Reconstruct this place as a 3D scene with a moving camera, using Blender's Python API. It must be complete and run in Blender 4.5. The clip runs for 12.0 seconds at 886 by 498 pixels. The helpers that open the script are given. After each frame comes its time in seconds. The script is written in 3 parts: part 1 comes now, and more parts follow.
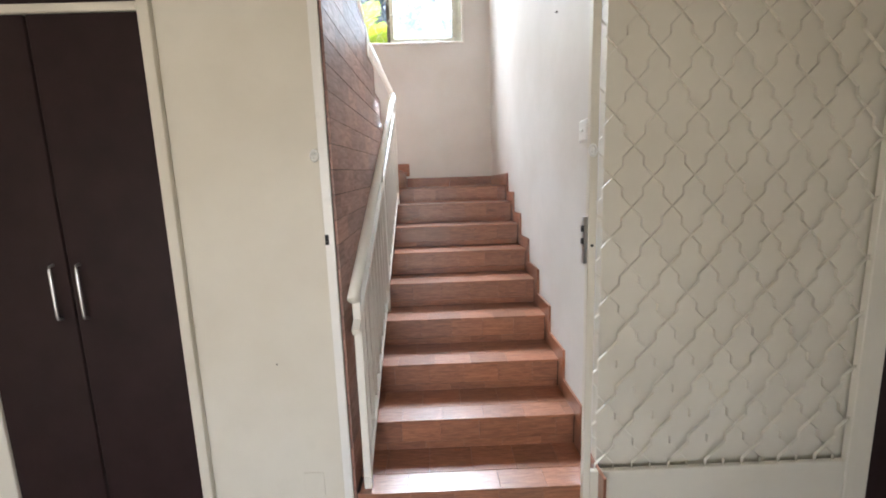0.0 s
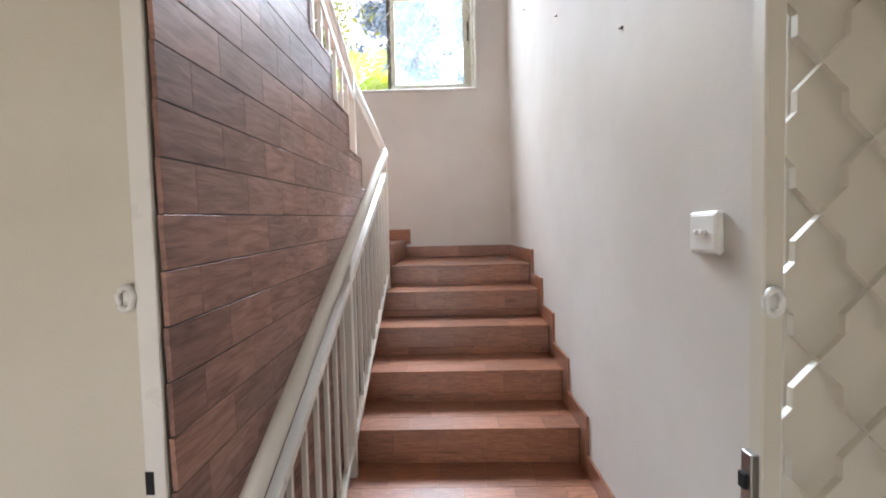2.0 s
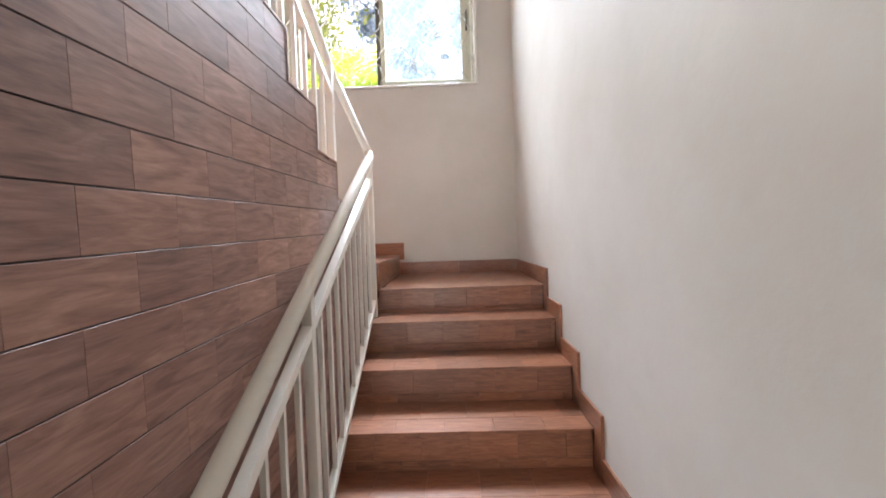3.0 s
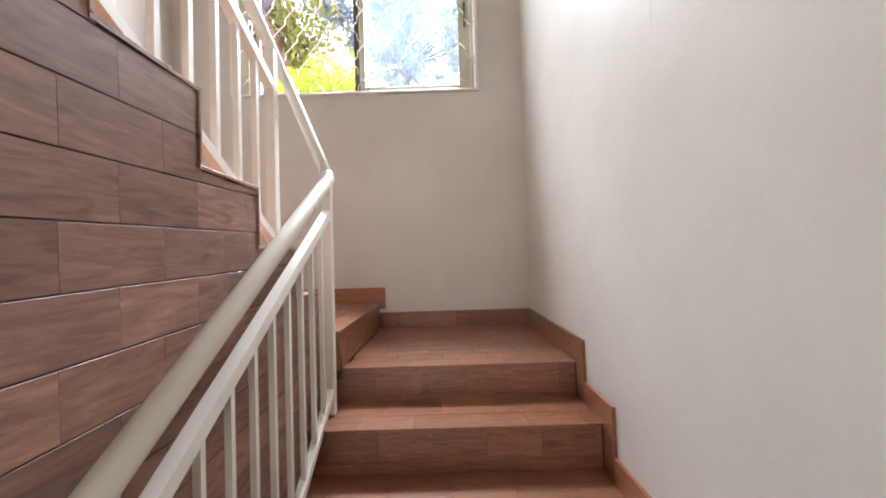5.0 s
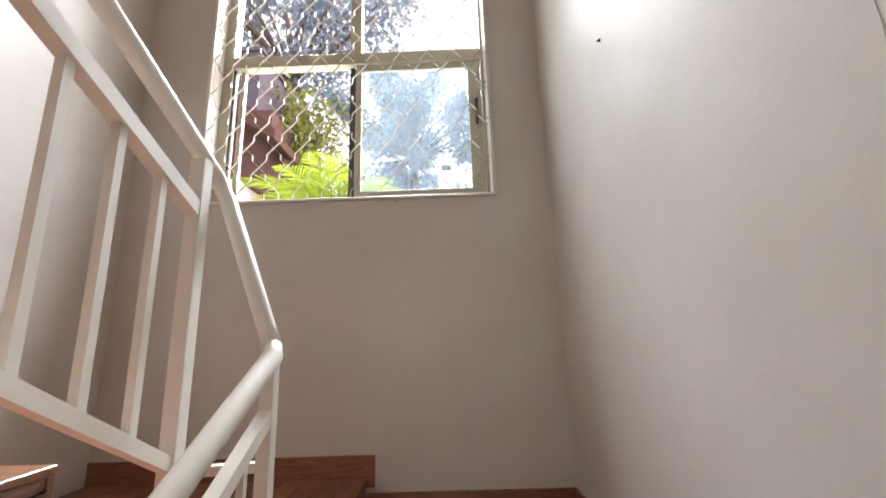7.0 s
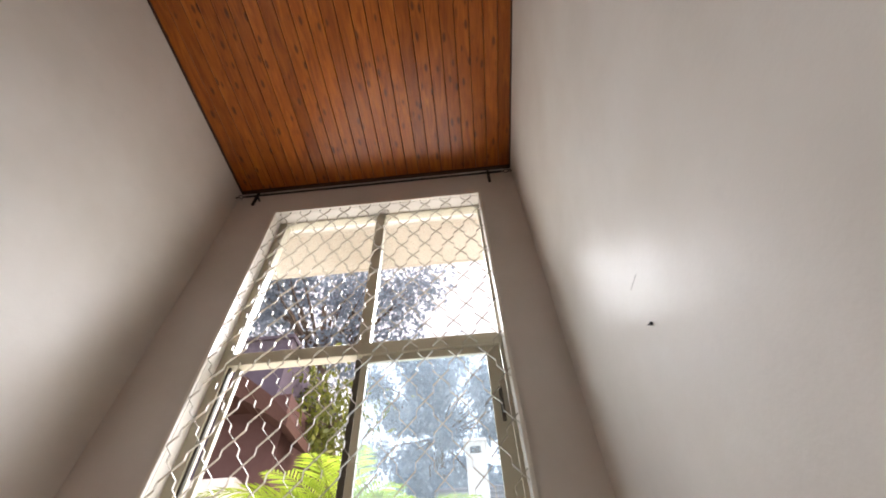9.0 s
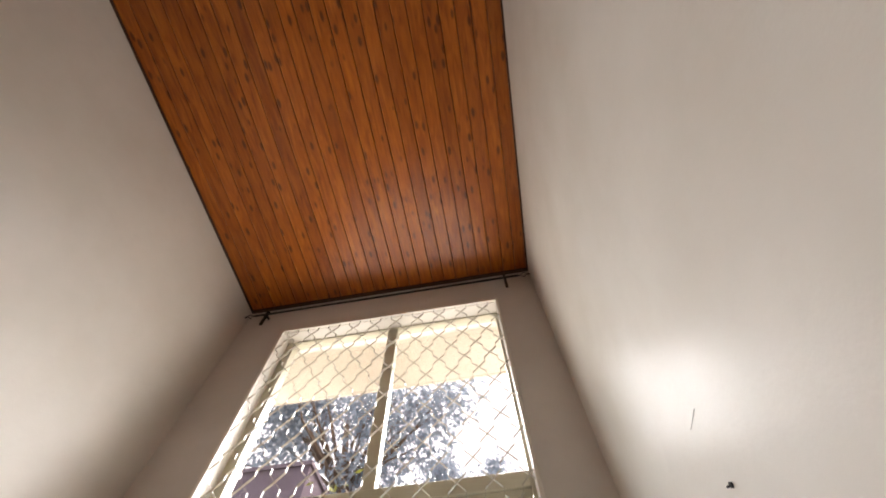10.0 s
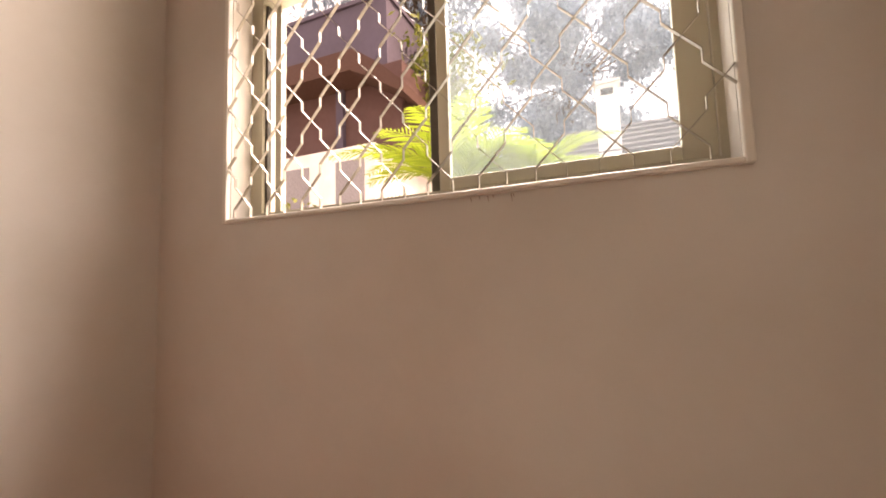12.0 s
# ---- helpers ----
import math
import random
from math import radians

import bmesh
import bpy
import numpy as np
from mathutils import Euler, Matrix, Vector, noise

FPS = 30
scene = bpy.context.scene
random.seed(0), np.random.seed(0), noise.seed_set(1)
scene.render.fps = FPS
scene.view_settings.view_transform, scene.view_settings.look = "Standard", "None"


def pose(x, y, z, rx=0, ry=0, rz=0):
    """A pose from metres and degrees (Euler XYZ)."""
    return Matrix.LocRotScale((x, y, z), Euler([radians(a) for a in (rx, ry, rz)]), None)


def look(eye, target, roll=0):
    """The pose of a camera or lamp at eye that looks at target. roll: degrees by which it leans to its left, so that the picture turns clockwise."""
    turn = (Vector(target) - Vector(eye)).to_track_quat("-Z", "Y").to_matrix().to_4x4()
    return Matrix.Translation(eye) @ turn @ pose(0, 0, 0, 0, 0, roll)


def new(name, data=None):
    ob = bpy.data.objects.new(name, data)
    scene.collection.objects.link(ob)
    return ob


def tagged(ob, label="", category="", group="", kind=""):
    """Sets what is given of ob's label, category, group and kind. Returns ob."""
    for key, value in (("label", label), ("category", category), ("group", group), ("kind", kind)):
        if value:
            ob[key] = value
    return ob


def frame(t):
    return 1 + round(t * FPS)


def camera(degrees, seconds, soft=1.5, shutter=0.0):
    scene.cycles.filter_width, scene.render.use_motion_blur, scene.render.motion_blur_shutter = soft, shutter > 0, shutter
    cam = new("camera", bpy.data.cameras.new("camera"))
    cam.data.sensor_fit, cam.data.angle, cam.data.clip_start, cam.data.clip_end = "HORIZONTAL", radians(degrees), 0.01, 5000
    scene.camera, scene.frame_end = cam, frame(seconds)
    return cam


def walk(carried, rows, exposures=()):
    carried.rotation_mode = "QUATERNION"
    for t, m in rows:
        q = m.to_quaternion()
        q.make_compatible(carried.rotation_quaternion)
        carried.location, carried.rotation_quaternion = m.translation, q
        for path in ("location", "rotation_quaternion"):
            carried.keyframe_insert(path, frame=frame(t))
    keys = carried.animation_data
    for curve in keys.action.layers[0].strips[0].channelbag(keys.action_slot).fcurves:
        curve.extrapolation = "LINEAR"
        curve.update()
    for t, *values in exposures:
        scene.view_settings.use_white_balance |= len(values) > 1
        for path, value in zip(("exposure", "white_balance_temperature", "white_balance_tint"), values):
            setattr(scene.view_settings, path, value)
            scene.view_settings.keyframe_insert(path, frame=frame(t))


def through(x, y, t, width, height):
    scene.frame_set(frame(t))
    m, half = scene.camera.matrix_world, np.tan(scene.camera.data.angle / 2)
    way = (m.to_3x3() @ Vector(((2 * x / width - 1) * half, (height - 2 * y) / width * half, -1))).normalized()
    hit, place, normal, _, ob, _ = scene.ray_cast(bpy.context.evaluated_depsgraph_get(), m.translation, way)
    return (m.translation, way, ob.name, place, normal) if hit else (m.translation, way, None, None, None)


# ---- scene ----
cam = camera(94.7, 12.0, 1.9)
PATH = [
    (0, (0.098, -0.011, 1.538), (0.128, 1.966, 1.231), -1.9),
    (0.5, (0.167, 0.235, 1.557), (0.176, 2.216, 1.281), -2.0),
    (1, (0.189, 0.47, 1.609), (0.176, 2.456, 1.369), -1.8),
    (1.5, (0.192, 0.735, 1.721), (0.185, 2.728, 1.552), -1.1),
    (2, (0.205, 0.939, 1.777), (0.164, 2.936, 1.691), -1.3),
    (2.5, (0.218, 1.184, 1.82), (0.17, 3.182, 1.756), -1.7),
    (4.5, (0.203, 1.96, 1.88), (0.189, 3.96, 1.881), -2.2),
    (5, (0.221, 2.15, 1.991), (0.213, 4.149, 2.037), -1.7),
    (5.5, (0.205, 2.27, 2.092), (0.179, 4.266, 2.207), -1.3),
    (6, (0.171, 2.441, 2.172), (0.175, 4.434, 2.341), -1.5),
    (6.5, (0.163, 2.595, 2.276), (0.212, 4.579, 2.528), -2.0),
    (6.7, (0.195, 2.66, 2.308), (0.214, 4.635, 2.624), -1.8),
    (8.3, (0.219, 2.989, 2.579), (0.134, 4.639, 3.706), -2.1),
    (8.5, (0.226, 3.01, 2.632), (0.149, 4.581, 3.867), -2.2),
    (9, (0.258, 3.093, 2.685), (0.187, 4.389, 4.207), -3.0),
    (9.5, (0.345, 3.199, 2.806), (0.187, 4.113, 4.578), 1.3),
    (10, (0.344, 3.184, 2.882), (0.21, 4.045, 4.682), -1.2),
    (10.5, (0.28, 3.379, 2.861), (0.089, 4.863, 4.189), -4.5),
    (11, (0.144, 3.569, 2.873), (-0.125, 5.358, 3.726), -4.3),
    (11.5, (0.182, 3.696, 2.877), (-0.3, 5.587, 3.316), -3.6),
    (12, (0.18, 3.807, 2.883), (-0.597, 5.642, 3.053), -1.7),
]
walk(cam, [(t, look(eye, target, roll)) for t, eye, target, roll in PATH], [
    (0.0, 2.42, 6200, 14), (2.0, 2.14, 6150, 16), (2.5, 2.12, 6300, 17), (4.5, 2.02, 6450, 17), (5.5, 1.76, 6700, 18), (6.5, 1.42, 6850, 18),
    (8.5, 0.78, 6850, 20), (9.5, 0.88, 7250, 20), (10.0, 1.0, 7400, 20), (10.5, 0.88, 7200, 19), (11.0, 0.74, 7100, 19), (11.5, 0.82, 8600, 28), (12.0, 1.05, 9300, 32)])

# ---- light ----
SUN_EL, SUN_AZ = 50.0, 93.0
world = bpy.data.worlds.new("sky")
scene.world = world
world.use_nodes = True
wn = world.node_tree
sky = wn.nodes.new("ShaderNodeTexSky")
sky.sky_type, sky.sun_disc = "NISHITA", False
sky.dust_density, sky.air_density = 5.0, 1.0
sky.sun_elevation, sky.sun_rotation = radians(SUN_EL), radians(SUN_AZ)
haze = wn.nodes.new("ShaderNodeMix")
haze.data_type = "RGBA"
haze.inputs[0].default_value, haze.inputs[7].default_value = 0.4, (13.0, 13.0, 13.3, 1)
wn.links.new(sky.outputs[0], haze.inputs[6])
wn.links.new(haze.outputs[2], wn.nodes["Background"].inputs[0])
wn.nodes["Background"].inputs[1].default_value = 0.15
sun_data = bpy.data.lights.new("sun", "SUN")
sun_data.energy, sun_data.angle, sun_data.color = 2.6, radians(0.5), (1.0, 0.95, 0.86)
sun_way = Vector((math.sin(radians(SUN_AZ)) * math.cos(radians(SUN_EL)), math.cos(radians(SUN_AZ)) * math.cos(radians(SUN_EL)), math.sin(radians(SUN_EL))))
sun = new("sun", sun_data)
sun.matrix_world = look(sun_way * 40, (0, 0, 0))


def added_lamp(name, x, y, z, w, h, target, power, color, spread=180):
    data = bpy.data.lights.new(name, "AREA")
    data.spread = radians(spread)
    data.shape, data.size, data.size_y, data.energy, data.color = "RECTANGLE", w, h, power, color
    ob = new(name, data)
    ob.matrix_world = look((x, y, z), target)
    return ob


added_lamp("hall_fill_light", -1.0, -1.95, 1.05, 2.4, 2.0, (-0.8, 1.0, 1.25), 1.5, (1.0, 0.97, 0.90))
added_lamp("window_sky_light", 0.20, 7.20, 6.60, 3.6, 2.4, (0.0, 3.2, 2.0), 290, (0.82, 0.93, 1.0), 100)
added_lamp("window_opening_light", -0.37, 5.155, 4.325, 1.66, 2.32, (-0.37, 4.155, 4.325), 14, (0.88, 0.95, 1.0))


# ---- materials ----
def material(name, rough=0.5, metal=0.0):
    m = bpy.data.materials.new(name)
    m.use_nodes = True
    b = m.node_tree.nodes["Principled BSDF"]
    b.inputs["Roughness"].default_value, b.inputs["Metallic"].default_value = rough, metal
    return m, m.node_tree, b


def node(nt, kind, **sets):
    n = nt.nodes.new(kind)
    for k, v in sets.items():
        n.inputs[k.replace("_", " ")].default_value = v
    return n


def ramp(nt, fac, stops):
    r = nt.nodes.new("ShaderNodeValToRGB")
    while len(r.color_ramp.elements) < len(stops):
        r.color_ramp.elements.new(0.5)
    for e, (p, c) in zip(r.color_ramp.elements, stops):
        e.position, e.color = p, (*c, 1)
    nt.links.new(fac, r.inputs[0])
    return r.outputs[0]


def bump(nt, b, height, strength, distance):
    n = node(nt, "ShaderNodeBump", Strength=strength, Distance=distance)
    nt.links.new(height, n.inputs["Height"])
    nt.links.new(n.outputs[0], b.inputs["Normal"])


def mix(nt, a, c, fac, kind="MIX"):
    n = nt.nodes.new("ShaderNodeMix")
    n.data_type, n.blend_type = "RGBA", kind
    for sock, val in ((n.inputs[0], fac), (n.inputs[6], a), (n.inputs[7], c)):
        if hasattr(val, "is_linked"):
            nt.links.new(val, sock)
        else:
            sock.default_value = val if isinstance(val, float) else (*val, 1)
    return n.outputs[2]


def coords(nt, scale=(1, 1, 1), jitter=None):
    tc = nt.nodes.new("ShaderNodeTexCoord")
    mp = nt.nodes.new("ShaderNodeMapping")
    mp.inputs["Scale"].default_value = scale
    nt.links.new(tc.outputs["Object"], mp.inputs["Vector"])
    if jitter:
        info = nt.nodes.new("ShaderNodeObjectInfo" if jitter == "object" else "ShaderNodeNewGeometry")
        mul = nt.nodes.new("ShaderNodeVectorMath")
        mul.operation = "SCALE"
        mul.inputs[0].default_value, mul.inputs["Scale"].default_value = (13.0, 37.0, 21.0), 1.0
        nt.links.new(info.outputs["Random" if jitter == "object" else "Random Per Island"], mul.inputs["Scale"])
        nt.links.new(mul.outputs[0], mp.inputs["Location"])
        return mp.outputs[0], info.outputs["Random" if jitter == "object" else "Random Per Island"]
    return mp.outputs[0], None


def noise_tex(nt, vec, scale, detail=4.0, rough=0.55, distortion=0.0):
    n = node(nt, "ShaderNodeTexNoise", Scale=scale, Detail=detail, Roughness=rough, Distortion=distortion)
    nt.links.new(vec, n.inputs["Vector"])
    return n.outputs["Fac"]


def paint(name, color, rough, dirt=0.06, orange=0.08, bumpy=0.002, gloss=0.5, sheen=0.0):
    """Brushed wall paint: faint roller texture, soft stains."""
    m, nt, b = material(name, rough)
    vec, _ = coords(nt)
    big = noise_tex(nt, vec, 1.7, 5.0)
    mid = noise_tex(nt, vec, 9.0, 6.0, 0.6)
    fine = noise_tex(nt, vec, 160.0, 2.0)
    dark = tuple(c * (1 - dirt * 1.6) * k for c, k in zip(color, (1, 0.985, 0.96)))
    col = ramp(nt, big, [(0.3, dark), (0.62, color)])
    col = mix(nt, col, tuple(c * 0.93 for c in color), ramp(nt, mid, [(0.52, (0, 0, 0)), (0.75, (0.5, 0.5, 0.5))]))
    nt.links.new(col, b.inputs["Base Color"])
    rr = ramp(nt, mid, [(0.3, (rough - 0.05,) * 3), (0.7, (rough + 0.08,) * 3)])
    nt.links.new(rr, b.inputs["Roughness"])
    add = nt.nodes.new("ShaderNodeMath")
    add.operation = "MULTIPLY_ADD"
    add.inputs[1].default_value = orange
    nt.links.new(fine, add.inputs[0])
    nt.links.new(noise_tex(nt, vec, 14.0, 4.0), add.inputs[2])
    bump(nt, b, add.outputs[0], 0.13, bumpy * 4)
    b.inputs["Specular IOR Level"].default_value = gloss
    if sheen:
        gl = node(nt, "ShaderNodeBsdfGlossy", Roughness=0.3)
        gl.inputs["Color"].default_value = (1, 1, 1, 1)
        streak, _ = coords(nt, (3.0, 3.0, 1.0))
        nt.links.new(ramp(nt, noise_tex(nt, streak, 3.0, 6.0, 0.62, 0.8), [(0.3, (0.31,) * 3), (0.7, (0.36,) * 3)]), gl.inputs["Roughness"])
        nt.links.new(b.inputs["Normal"].links[0].from_socket, gl.inputs["Normal"])
        mx = nt.nodes.new("ShaderNodeMixShader")
        mx.inputs[0].default_value = sheen
        nt.links.new(b.outputs[0], mx.inputs[1])
        nt.links.new(gl.outputs[0], mx.inputs[2])
        nt.links.new(mx.outputs[0], nt.nodes["Material Output"].inputs[0])
    return m


def wood_tile(name, light, mid_c, dark, rough, figure=False):
    """Glazed wood-look tile; the grain runs along the piece's own length."""
    m, nt, b = material(name, rough)
    vec, rnd = coords(nt, (1, 9, 9), "object")
    grain = noise_tex(nt, vec, 9.0, 7.0, 0.62, 1.3)
    if figure:
        broad, _ = coords(nt, (1, 5.5, 5.5), "object")
        flame = noise_tex(nt, broad, 5.5, 3.0, 0.5, 1.6)
        grain = mix(nt, grain, flame, 0.66)
    fine = noise_tex(nt, vec, 40.0, 4.0, 0.6, 0.4)
    col = ramp(nt, grain, [(0.28, dark), (0.5, mid_c), (0.72, light)])
    col = mix(nt, col, ramp(nt, fine, [(0.35, (0.62, 0.6, 0.58)), (0.65, (1.0, 1.0, 1.0))]), 0.28 if figure else 0.34, "MULTIPLY")
    spread = 0.8 if figure else 0.7
    shade = ramp(nt, rnd, [(0.0, (0.95 - 0.23 * spread, 0.95 - 0.25 * spread, 0.95 - 0.25 * spread)), (0.5, (0.95, 0.95, 0.95)), (1.0, (0.95 + 0.27 * spread, 0.95 + 0.21 * spread, 0.95 + 0.15 * spread))])
    col = mix(nt, col, shade, 1.0, "MULTIPLY")
    nt.links.new(col, b.inputs["Base Color"])
    nt.links.new(ramp(nt, grain, [(0.3, (rough + 0.12,) * 3), (0.7, (rough,) * 3)]), b.inputs["Roughness"])
    bump(nt, b, grain, 0.18, 0.001)
    b.inputs["Specular IOR Level"].default_value = 0.4 if figure else 0.7
    if not figure:
        b.inputs["Coat Weight"].default_value, b.inputs["Coat Roughness"].default_value = 0.4, 0.22
    return m


def plain(name, color, rough, metal=0.0, vary=0.12, scale=30.0):
    m, nt, b = material(name, rough, metal)
    vec, _ = coords(nt)
    n = noise_tex(nt, vec, scale, 5.0)
    nt.links.new(ramp(nt, n, [(0.3, tuple(c * (1 - vary) for c in color)), (0.7, color)]), b.inputs["Base Color"])
    nt.links.new(ramp(nt, n, [(0.3, (min(1, rough + 0.1),) * 3), (0.7, (rough,) * 3)]), b.inputs["Roughness"])
    bump(nt, b, n, 0.12, 0.001)
    return m


def foliage(name, lo, hi, through=0.35):
    m, nt, b = material(name, 0.5)
    geo = nt.nodes.new("ShaderNodeNewGeometry")
    col = ramp(nt, geo.outputs["Random Per Island"], [(0.0, lo), (1.0, hi)])
    nt.links.new(col, b.inputs["Base Color"])
    tr = nt.nodes.new("ShaderNodeBsdfTranslucent")
    nt.links.new(col, tr.inputs[0])
    mx = nt.nodes.new("ShaderNodeMixShader")
    mx.inputs[0].default_value = through
    nt.links.new(b.outputs[0], mx.inputs[1])
    nt.links.new(tr.outputs[0], mx.inputs[2])
    nt.links.new(mx.outputs[0], nt.nodes["Material Output"].inputs[0])
    return m


def pine_board(name):
    """Varnished knotty pine, boards along y, shaded board by board."""
    m, nt, b = material(name, 0.32)
    vec, rnd = coords(nt, (9, 1, 9), "island")
    grain = noise_tex(nt, vec, 4.0, 7.0, 0.6, 0.8)
    col = ramp(nt, grain, [(0.25, (0.19, 0.038, 0.005)), (0.5, (0.36, 0.094, 0.010)), (0.75, (0.51, 0.158, 0.020))])
    kv, _ = coords(nt, (20, 7.0, 1), "island")
    vor = node(nt, "ShaderNodeTexVoronoi", Scale=1.0, Randomness=1.0)
    nt.links.new(kv, vor.inputs["Vector"])
    knot = ramp(nt, vor.outputs["Distance"], [(0.0, (0.95, 0.95, 0.95)), (0.17, (0.8, 0.8, 0.8)), (0.29, (0, 0, 0))])
    keep = ramp(nt, vor.outputs["Color"], [(0.36, (0, 0, 0)), (0.42, (1, 1, 1))])
    col = mix(nt, col, (0.085, 0.020, 0.004), mix(nt, knot, keep, 1.0, "MULTIPLY"))
    shade = ramp(nt, rnd, [(0.0, (0.78, 0.72, 0.70)), (0.5, (0.96, 0.93, 0.9)), (1.0, (1.12, 1.14, 1.1))])
    col = mix(nt, col, shade, 1.0, "MULTIPLY")
    nt.links.new(col, b.inputs["Base Color"])
    bump(nt, b, grain, 0.15, 0.001)
    return m


def glass_material(name, tint=(1, 1, 1), haze=0.0):
    m, nt, b = material(name, 0.02)
    tr = nt.nodes.new("ShaderNodeBsdfTransparent")
    tr.inputs[0].default_value = (*tint, 1)
    gl = node(nt, "ShaderNodeBsdfGlossy", Roughness=0.02)
    lw = node(nt, "ShaderNodeLayerWeight", Blend=0.5)
    pw = nt.nodes.new("ShaderNodeMath")
    pw.operation, pw.inputs[1].default_value = "POWER", 4.0
    nt.links.new(lw.outputs["Facing"], pw.inputs[0])
    fr = nt.nodes.new("ShaderNodeMath")
    fr.operation, fr.inputs[1].default_value, fr.inputs[2].default_value = "MULTIPLY_ADD", 0.7, 0.04
    nt.links.new(pw.outputs[0], fr.inputs[0])
    mx = nt.nodes.new("ShaderNodeMixShader")
    nt.links.new(fr.outputs[0], mx.inputs[0])
    nt.links.new(tr.outputs[0], mx.inputs[1])
    nt.links.new(gl.outputs[0], mx.inputs[2])
    last = mx.outputs[0]
    if haze:
        df = nt.nodes.new("ShaderNodeBsdfTranslucent")
        df.inputs[0].default_value = (0.8, 0.9, 0.95, 1)
        vec, _ = coords(nt)
        veil = ramp(nt, noise_tex(nt, vec, 5.0, 6.0), [(0.3, (haze * 0.6,) * 3), (0.7, (haze * 1.4,) * 3)])
        hz = nt.nodes.new("ShaderNodeMixShader")
        nt.links.new(veil, hz.inputs[0])
        nt.links.new(last, hz.inputs[1])
        nt.links.new(df.outputs[0], hz.inputs[2])
        last = hz.outputs[0]
    nt.links.new(last, nt.nodes["Material Output"].inputs[0])
    return m


CREAM = paint("cream_wall_paint", (0.71, 0.685, 0.64), 0.5, bumpy=0.0032, gloss=0.0, sheen=0.026)
HALL = paint("hall_wall_paint", (0.66, 0.625, 0.53), 0.55)
WHITE = paint("white_enamel", (0.80, 0.79, 0.75), 0.3, 0.04, 0.03, 0.0008)
BACKLIT_STRAP = paint("backlit_strap_enamel", (0.36, 0.33, 0.27), 0.4, 0.05, 0.03, 0.0008)
GATE = paint("gate_enamel", (0.66, 0.625, 0.53), 0.4, 0.05, 0.03, 0.0008)
WALL_TILE = wood_tile("wall_wood_tile", (0.46, 0.275, 0.215), (0.315, 0.178, 0.138), (0.17, 0.09, 0.07), 0.34, True)
STEP_TILE = wood_tile("step_wood_tile", (0.46, 0.20, 0.108), (0.315, 0.130, 0.067), (0.18, 0.068, 0.035), 0.27)
RAIL = plain("cream_rail_enamel", (0.80, 0.775, 0.70), 0.27, 0, 0.04, 12.0)
GROUT = plain("dark_grout", (0.05, 0.033, 0.028), 0.8)
PINE = pine_board("varnished_pine")
CEILING_DARK = plain("dark_ceiling_joint_and_edge", (0.05, 0.016, 0.007), 0.4)
WENGE = plain("dark_wenge_door", (0.024, 0.012, 0.012), 0.42, 0, 0.35, 6.0)
WENGE.node_tree.nodes["Principled BSDF"].inputs["Specular IOR Level"].default_value = 0.2
CHROME = plain("brushed_steel", (0.55, 0.55, 0.54), 0.3, 1.0)
IRON = plain("black_iron", (0.02, 0.018, 0.018), 0.5, 0.4)
BLACK = plain("black_hole", (0.01, 0.01, 0.01), 0.7)
PLASTIC = plain("white_plastic", (0.78, 0.78, 0.74), 0.3, 0, 0.03)
ALU = paint("window_aluminium", (0.50, 0.47, 0.36), 0.4, 0.05, 0.03, 0.0006)
ALU_DARK = plain("window_dark_edge", (0.07, 0.06, 0.045), 0.5)
GLASS = glass_material("clear_glass")
HAZY = glass_material("hazy_sliding_glass", (0.86, 0.95, 1.0), 0.026)
FLOOR = plain("pale_unseen_floor", (0.34, 0.30, 0.245), 0.35)
PLASTER = paint("outside_plaster", (0.76, 0.715, 0.645), 0.8, 0.08, 0.2)
BOUNCE_GROUND = plain("pale_bounce_ground", (0.42, 0.38, 0.31), 0.9, 0, 0.3, 3.0)
HOUSE_WALL = paint("house_wall", (0.085, 0.068, 0.10), 0.8, 0.1, 0.2)
HOUSE_BROWN = paint("house_brown_wall", (0.10, 0.048, 0.044), 0.8, 0.1, 0.2)
TERRACOTTA = plain("terracotta_roof", (0.075, 0.028, 0.018), 0.75, 0, 0.3)
GREY_TILE = plain("grey_roof_tile", (0.30, 0.28, 0.30), 0.8, 0, 0.35)
WHITEWASH = paint("whitewashed_wall", (0.80, 0.77, 0.74), 0.8, 0.1, 0.2)
BARK = plain("bark", (0.16, 0.12, 0.09), 0.9, 0, 0.5, 8.0)
HAZED_LEAF = foliage("hazed_tree_leaf", (0.18, 0.24, 0.30), (0.30, 0.37, 0.45), 0.7)
LEAF_LIGHT = foliage("light_leaf", (0.09, 0.12, 0.02), (0.22, 0.24, 0.04))
PALM = foliage("palm_leaf", (0.17, 0.25, 0.02), (0.32, 0.39, 0.045), 0.5)
SCUFF = plain("grey_scuff", (0.68, 0.65, 0.61), 0.7)


# ---- mesh helpers ----
def box(bm, lo, hi, bevel=0.0, segments=1):
    geom = bmesh.ops.create_cube(bm, size=1.0)["verts"]
    for v in geom:
        v.co = Vector([lo[i] + (v.co[i] + 0.5) * (hi[i] - lo[i]) for i in range(3)])
    if bevel:
        edges = {e for v in geom for e in v.link_edges}
        bmesh.ops.bevel(bm, geom=list(edges), offset=bevel, segments=segments, affect="EDGES", profile=0.5)
    return bm


def boxes(*items, bevel=0.0):
    bm = bmesh.new()
    for lo, hi in items:
        box(bm, lo, hi, bevel)
    return bm


def finish(bm, name, mat, smooth=False):
    me = bpy.data.meshes.new(name)
    bm.to_mesh(me)
    bm.free()
    me.materials.append(mat)
    if smooth:
        for p in me.polygons:
            p.use_smooth = True
    return me


